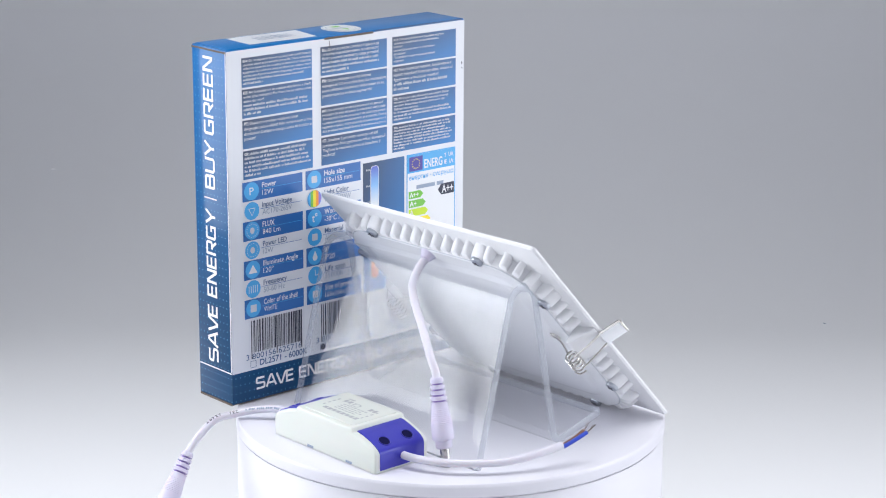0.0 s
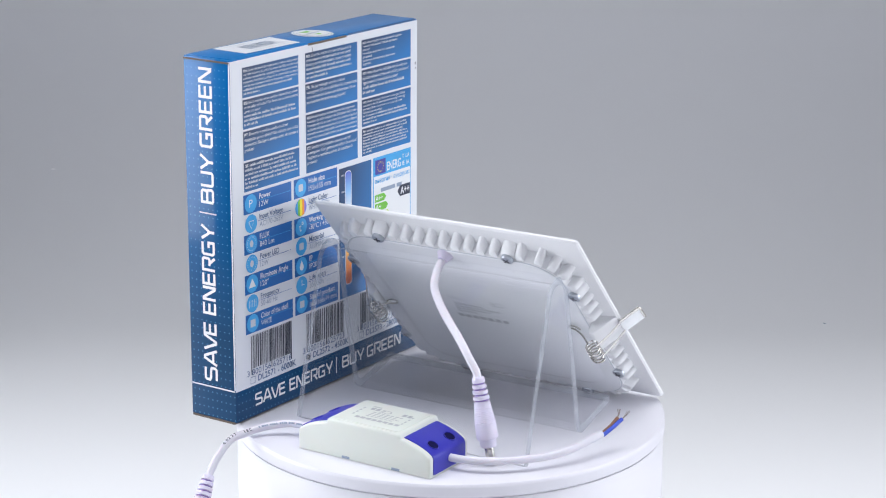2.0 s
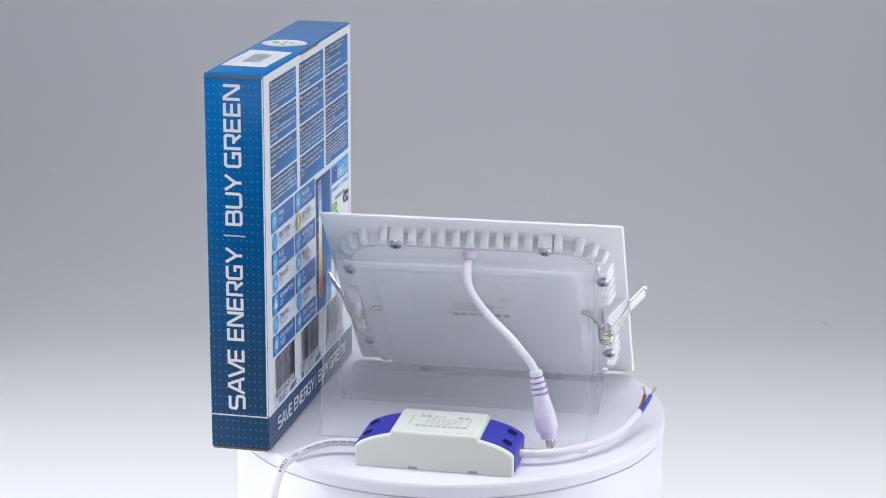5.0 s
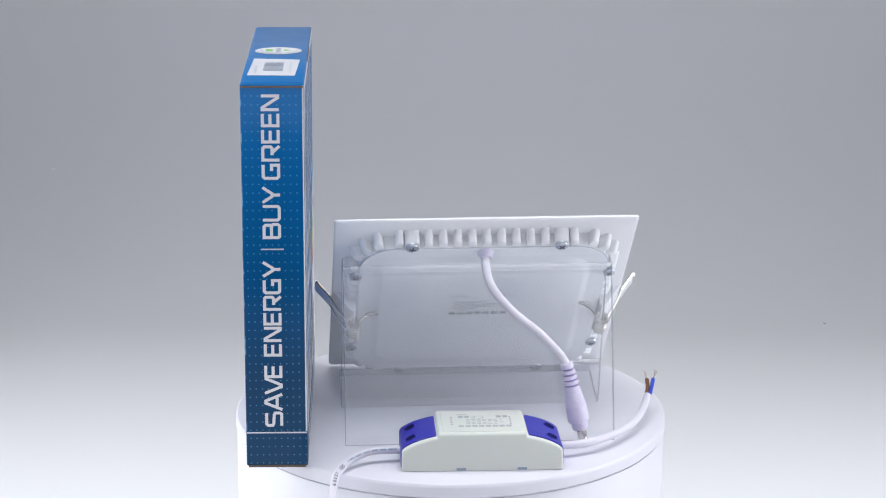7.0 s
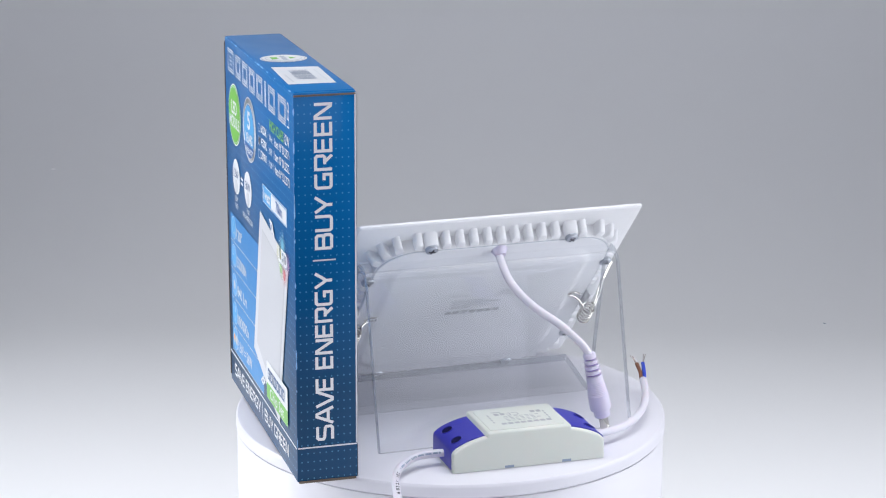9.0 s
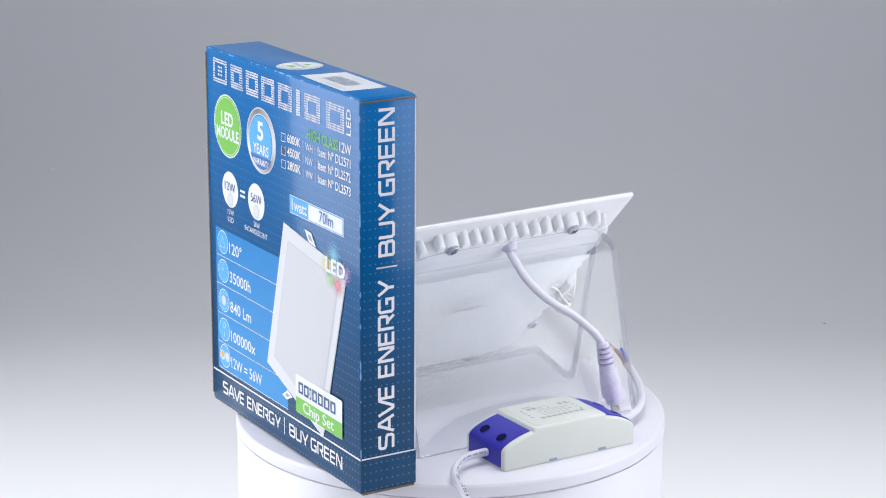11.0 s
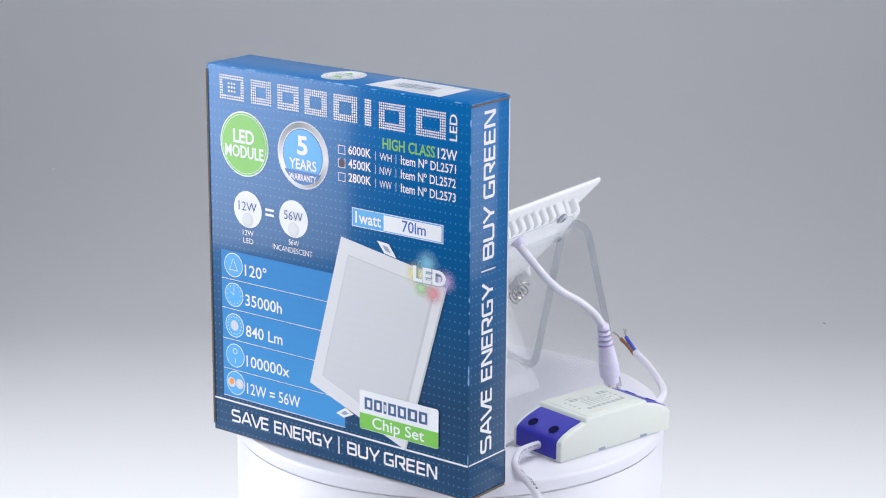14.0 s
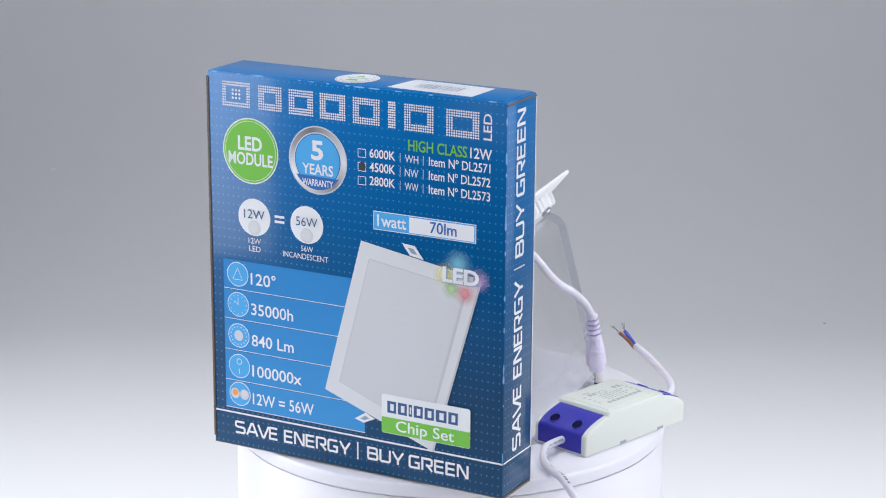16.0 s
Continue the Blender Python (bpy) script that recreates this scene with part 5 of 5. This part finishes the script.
def driver():
    L, Wd = 0.0437, 0.0190
    # side outline of the shell: low ends, shoulders, raised middle
    side = [(-L, 0.0), (-L, 0.0102)]
    for i in range(1, 9):
        a = math.pi / 2 * i / 8
        side.append((-L + end_slope(a)[0], end_slope(a)[1]))
    side += [(-0.0246, 0.0188), (-0.0240, 0.0206), (-0.0232, 0.0212)]
    side += [(-x, z) for x, z in reversed(side)]
    bm = bmesh.new()
    rows = [[bm.verts.new((x, y, z)) for x, z in side] for y in (-Wd, Wd)]
    n = len(side)
    for i in range(n):
        bm.faces.new((rows[0][i], rows[0][(i + 1) % n], rows[1][(i + 1) % n], rows[1][i]))
    bm.faces.new(rows[0][::-1])
    bm.faces.new(rows[1])
    bmesh.ops.recalc_face_normals(bm, faces=bm.faces)
    rim = [e for e in bm.edges if len({v.co.y for v in e.verts}) == 1 and max(v.co.z for v in e.verts) > 0.005]
    bmesh.ops.bevel(bm, geom=rim, offset=0.0014, segments=3, affect="EDGES", profile=0.5)
    part("case", bm, M_IVORY, DRIVER, "", True, 40)
    # raised label field
    part("lid_field", slab_bm(rounded_rect(0.0215, 0.0160, 0.0012, 0, 0, 4), 0.0210, 0.02155, 0.0003), M_IVORY, DRIVER)
    # end caps lie in the sloped ends, a little proud
    for s in (-1, 1):
        prof = [(-L - 0.0004, 0.0012), (-L - 0.0004, 0.0104)]
        for i in range(1, 9):
            a = math.pi / 2 * i / 8
            prof.append((-L - 0.0003 + end_slope(a)[0], end_slope(a)[1] + 0.0005))
        prof += [(-0.0250, 0.0191), (-0.0250, 0.0150), (-0.040, 0.004)]
        bm = bmesh.new()
        hw = 0.0158
        rows = [[bm.verts.new((-s * x, y, z)) for x, z in prof] for y in (-hw, hw)]
        n = len(prof)
        for i in range(n):
            bm.faces.new((rows[0][i], rows[0][(i + 1) % n], rows[1][(i + 1) % n], rows[1][i]))
        bm.faces.new(rows[0][::-1])
        bm.faces.new(rows[1])
        cap = part("end_cap", bm, M_CAP, DRIVER, "royal blue screwed end cap", True, 40)
        for y in (-0.0082, 0.0082):
            a = math.radians(46)
            hx = L - end_slope(a)[0]
            hz = end_slope(a)[1] + 0.0005
            m = pose(s * hx, y, hz, 0, s * 26, 0)
            # a near-black disc paints the well's shade; the cap has no hole
            part("well_shade_disc", lathe_bm([(0, 0.0002), (0.0031, 0.0002), (0.0032, -0.0020)], 24, m), M_NEARBLACK, cap, "dark disc painting the shade of a screw well")
            part("well_rim", lathe_bm([(0.0038, -0.0018), (0.0036, 0.0001), (0.0034, 0.0005), (0.0031, 0.0004), (0.0031, -0.0004)], 24, m), M_CAP, cap)
    # slots along the foot
    for y in (-Wd, Wd):
        for x in (-0.0115, 0.0215):
            part("foot_slot", box_bm(x - 0.0026, y - 0.00015, 0.0002, x + 0.0026, y + 0.00015, 0.0016), M_SLATE, DRIVER)
    # printing on the lid, read from the far side
    z = 0.02162
    local = pose(0, 0, z, 0, 0, 180)
    words("", "CE", -2.0, -12.2 + 4.2, 7.2, 4.4, M_GREYINK, bold=0.0, name="type_mark", local=local, parent=DRIVER)
    bm = bmesh.new()

    def bar(x0, y0, x1, y1):
        bm.faces.new([bm.verts.new((x / 1000, y / 1000, z)) for x, y in ((x0, y0), (x1, y0), (x1, y1), (x0, y1))])

    for k in range(8):
        bar(-12.5 + 3.7 * k, -9.6, -9.6 + 3.7 * k, -6.8)
    for j in range(4):
        for k in range(6 + j % 2):
            bar(-8 + 3.0 * k, -4.8 + 2.2 * j, -5.8 + 3.0 * k, -3.9 + 2.2 * j)
    for x in (-12.0, 9.0, 12.5, -8.6):
        bar(x, 5.0, x + 2.6, 8.4)
    bar(-12.8, 9.6, -7.2, 10.6)
    for j in range(4):
        bar(-16.6, -6 + 3.6 * j, -15.4, -4 + 3.6 * j)
        bar(15.8, -6 + 3.6 * j, 16.8, -4 + 3.6 * j)
    me = bpy.data.meshes.new("type_bars")
    bm.to_mesh(me)
    bm.free()
    mesh_part("type_bars", me, M_GREYINK, DRIVER, "grey rating print on the lid")


driver()


def driver_leads():
    inv = DRIVER_AT.inverted()
    # mains lead with its bare ends
    pts = [(0.0560, -0.0830, 0.0068), (0.0680, -0.0807, 0.0066), (0.0798, -0.0747, 0.0066), (0.0892, -0.0662, 0.0067), (0.0962, -0.0574, 0.0067), (0.1020, -0.0480, 0.0069), (0.1072, -0.0376, 0.0081), (0.1109, -0.0274, 0.0102), (0.1140, -0.0150, 0.0126)]
    lead = part("mains_lead", tube_bm([inv @ p for p in smooth_path(pts, 6)], 0.0022, 16), M_CABLE, DRIVER, "white mains lead with bared ends")
    for name, mm, off, text in (("blue_wire", M_WIREBLUE, Vector((0.0010, -0.0003, 0.0003)), "blue insulated wire"), ("brown_wire", M_WIREBROWN, Vector((-0.0012, 0.0003, 0.0)), "brown insulated wire")):
        a, b, c = Vector((0.1142, -0.0145, 0.0116)), Vector((0.1160, -0.0070, 0.0148)), Vector((0.1168, -0.0005, 0.0176))
        wire = part(name, tube_bm([inv @ p for p in smooth_path([a + off * 0.8, b + off, c + off * 1.6], 5)], 0.00115, 12), mm, lead, text)
        e = c + off * 1.6
        bm = bmesh.new()
        for k in range(4):
            w = Vector((0.0004 * math.cos(k * 1.7), 0.0004 * math.sin(k * 1.7), 0))
            tube_bm([inv @ (e + w * 0.4), inv @ (e + w + off * 0.8 + Vector((0.0003, 0.0022, 0.0016))), inv @ (e + w * 2.2 + off * 1.8 + Vector((0.0002, 0.0042, 0.0036)))], 0.00016, 6, bm)
        part("bare_strands", bm, M_TIN, wire, "bared copper strands")
    # output lead over the rim, with its socket hanging free
    pts = [(-0.0260, -0.0905, 0.0064), (-0.0330, -0.0915, 0.0068), (-0.0440, -0.0945, 0.0068), (-0.0540, -0.1030, 0.0050), (-0.0590, -0.1130, 0.0032), (-0.0612, -0.1240, 0.0018), (-0.0618, -0.1350, -0.0058), (-0.0611, -0.1442, -0.0148)]
    lead = part("output_lead", tube_bm([inv @ p for p in smooth_path(pts, 6)], 0.0022, 16), M_CABLE, DRIVER, "white output lead hanging over the rim")
    # type along the lead: what can be read, then small bars
    run = smooth_path(pts, 24)
    view = Vector((0.10, -0.9, 0.42))

    def on_lead(k):
        p, d = run[k], (run[k - 1] - run[k + 1]).normalized()
        out = (view - d * d.dot(view)).normalized()
        return inv @ (Matrix.Translation(p + out * 0.00226) @ Matrix((d, out.cross(d), out)).transposed().to_4x4())

    reach, k = 0.0, len(run) - 40
    for ch in "60227 IEC":
        while reach > 0 and k > 2:
            reach -= (run[k] - run[k - 1]).length
            k -= 1
        if ch != " ":
            words("", ch, -0.7, -0.8, 0.5 if ch == "I" else 1.35, 1.7, M_INK, bold=0.03, name="lead_print", local=on_lead(k), parent=lead)
        reach += 0.0045 if ch == " " else 0.0019
    bm = bmesh.new()
    for q in range(14, k - 10, 2):
        if q % 10 > 6:
            continue
        m = on_lead(q)
        bm.faces.new([bm.verts.new(m @ Vector((x, y, 0))) for x, y in ((-0.0004, -0.0005), (0.0004, -0.0005), (0.0004, 0.0005), (-0.0004, 0.0005))])
    tagged(part("lead_print", bm, M_SLATE, lead, "", False), kind="stuff")
    top = Vector((-0.0612, -0.1430, -0.0136))
    grooved_connector(inv @ top, inv @ (top + Vector((0.0080, -0.0235, -0.0300))), lead)


driver_leads()


# ---- what turns ----
def motions():
    rate = 7.235
    times = [0.5 * k for k in range(33)]

    def spin(t):
        return pose(0, 0, 0, 0, 0, rate * (t - 7.0))

    for ob, at in ((TABLE, pose(0, 0, 0)), (STAND, STAND_AT), (LAMP, LAMP_AT)):
        walk(ob, [(t, spin(t) @ at) for t in times])
    # the hanging lead drags the driver, and later the box, against the turn
    slip = {12.0: (0, 0.0, 0.0), 12.5: (-2.1, 0.0002, -0.0010), 13.0: (-5.2, -0.0015, -0.0028), 13.5: (-9.4, -0.0032, -0.0061), 14.0: (-12.8, -0.0042, -0.0080), 14.5: (-15.0, -0.0053, -0.0094), 15.0: (-16.6, -0.0072, -0.0098), 15.5: (-19.6, -0.0102, -0.0116), 16.0: (-22.6, -0.0138, -0.0134)}
    rows = []
    for t in times:
        turn, dx, dy = slip.get(t, (0, 0, 0))
        rows.append((t, spin(t) @ Matrix.Translation((dx, dy, 0)) @ DRIVER_AT @ pose(0, 0, 0, 0, 0, turn)))
    walk(DRIVER, rows)
    slip = {14.0: (-0.3, -0.0006, -0.0002), 14.5: (-1.1, 0.0000, 0.0023), 15.0: (-2.4, -0.0002, 0.0060), 15.5: (-4.0, -0.0019, 0.0102), 16.0: (-5.6, -0.0038, 0.0143)}
    rows = []
    for t in times:
        turn, dx, dy = slip.get(t, (0, 0, 0))
        rows.append((t, spin(t) @ Matrix.Translation((dx, dy, 0)) @ BOX_AT @ pose(0, 0, 0, 0, 0, turn)))
    walk(BOX, rows)


motions()
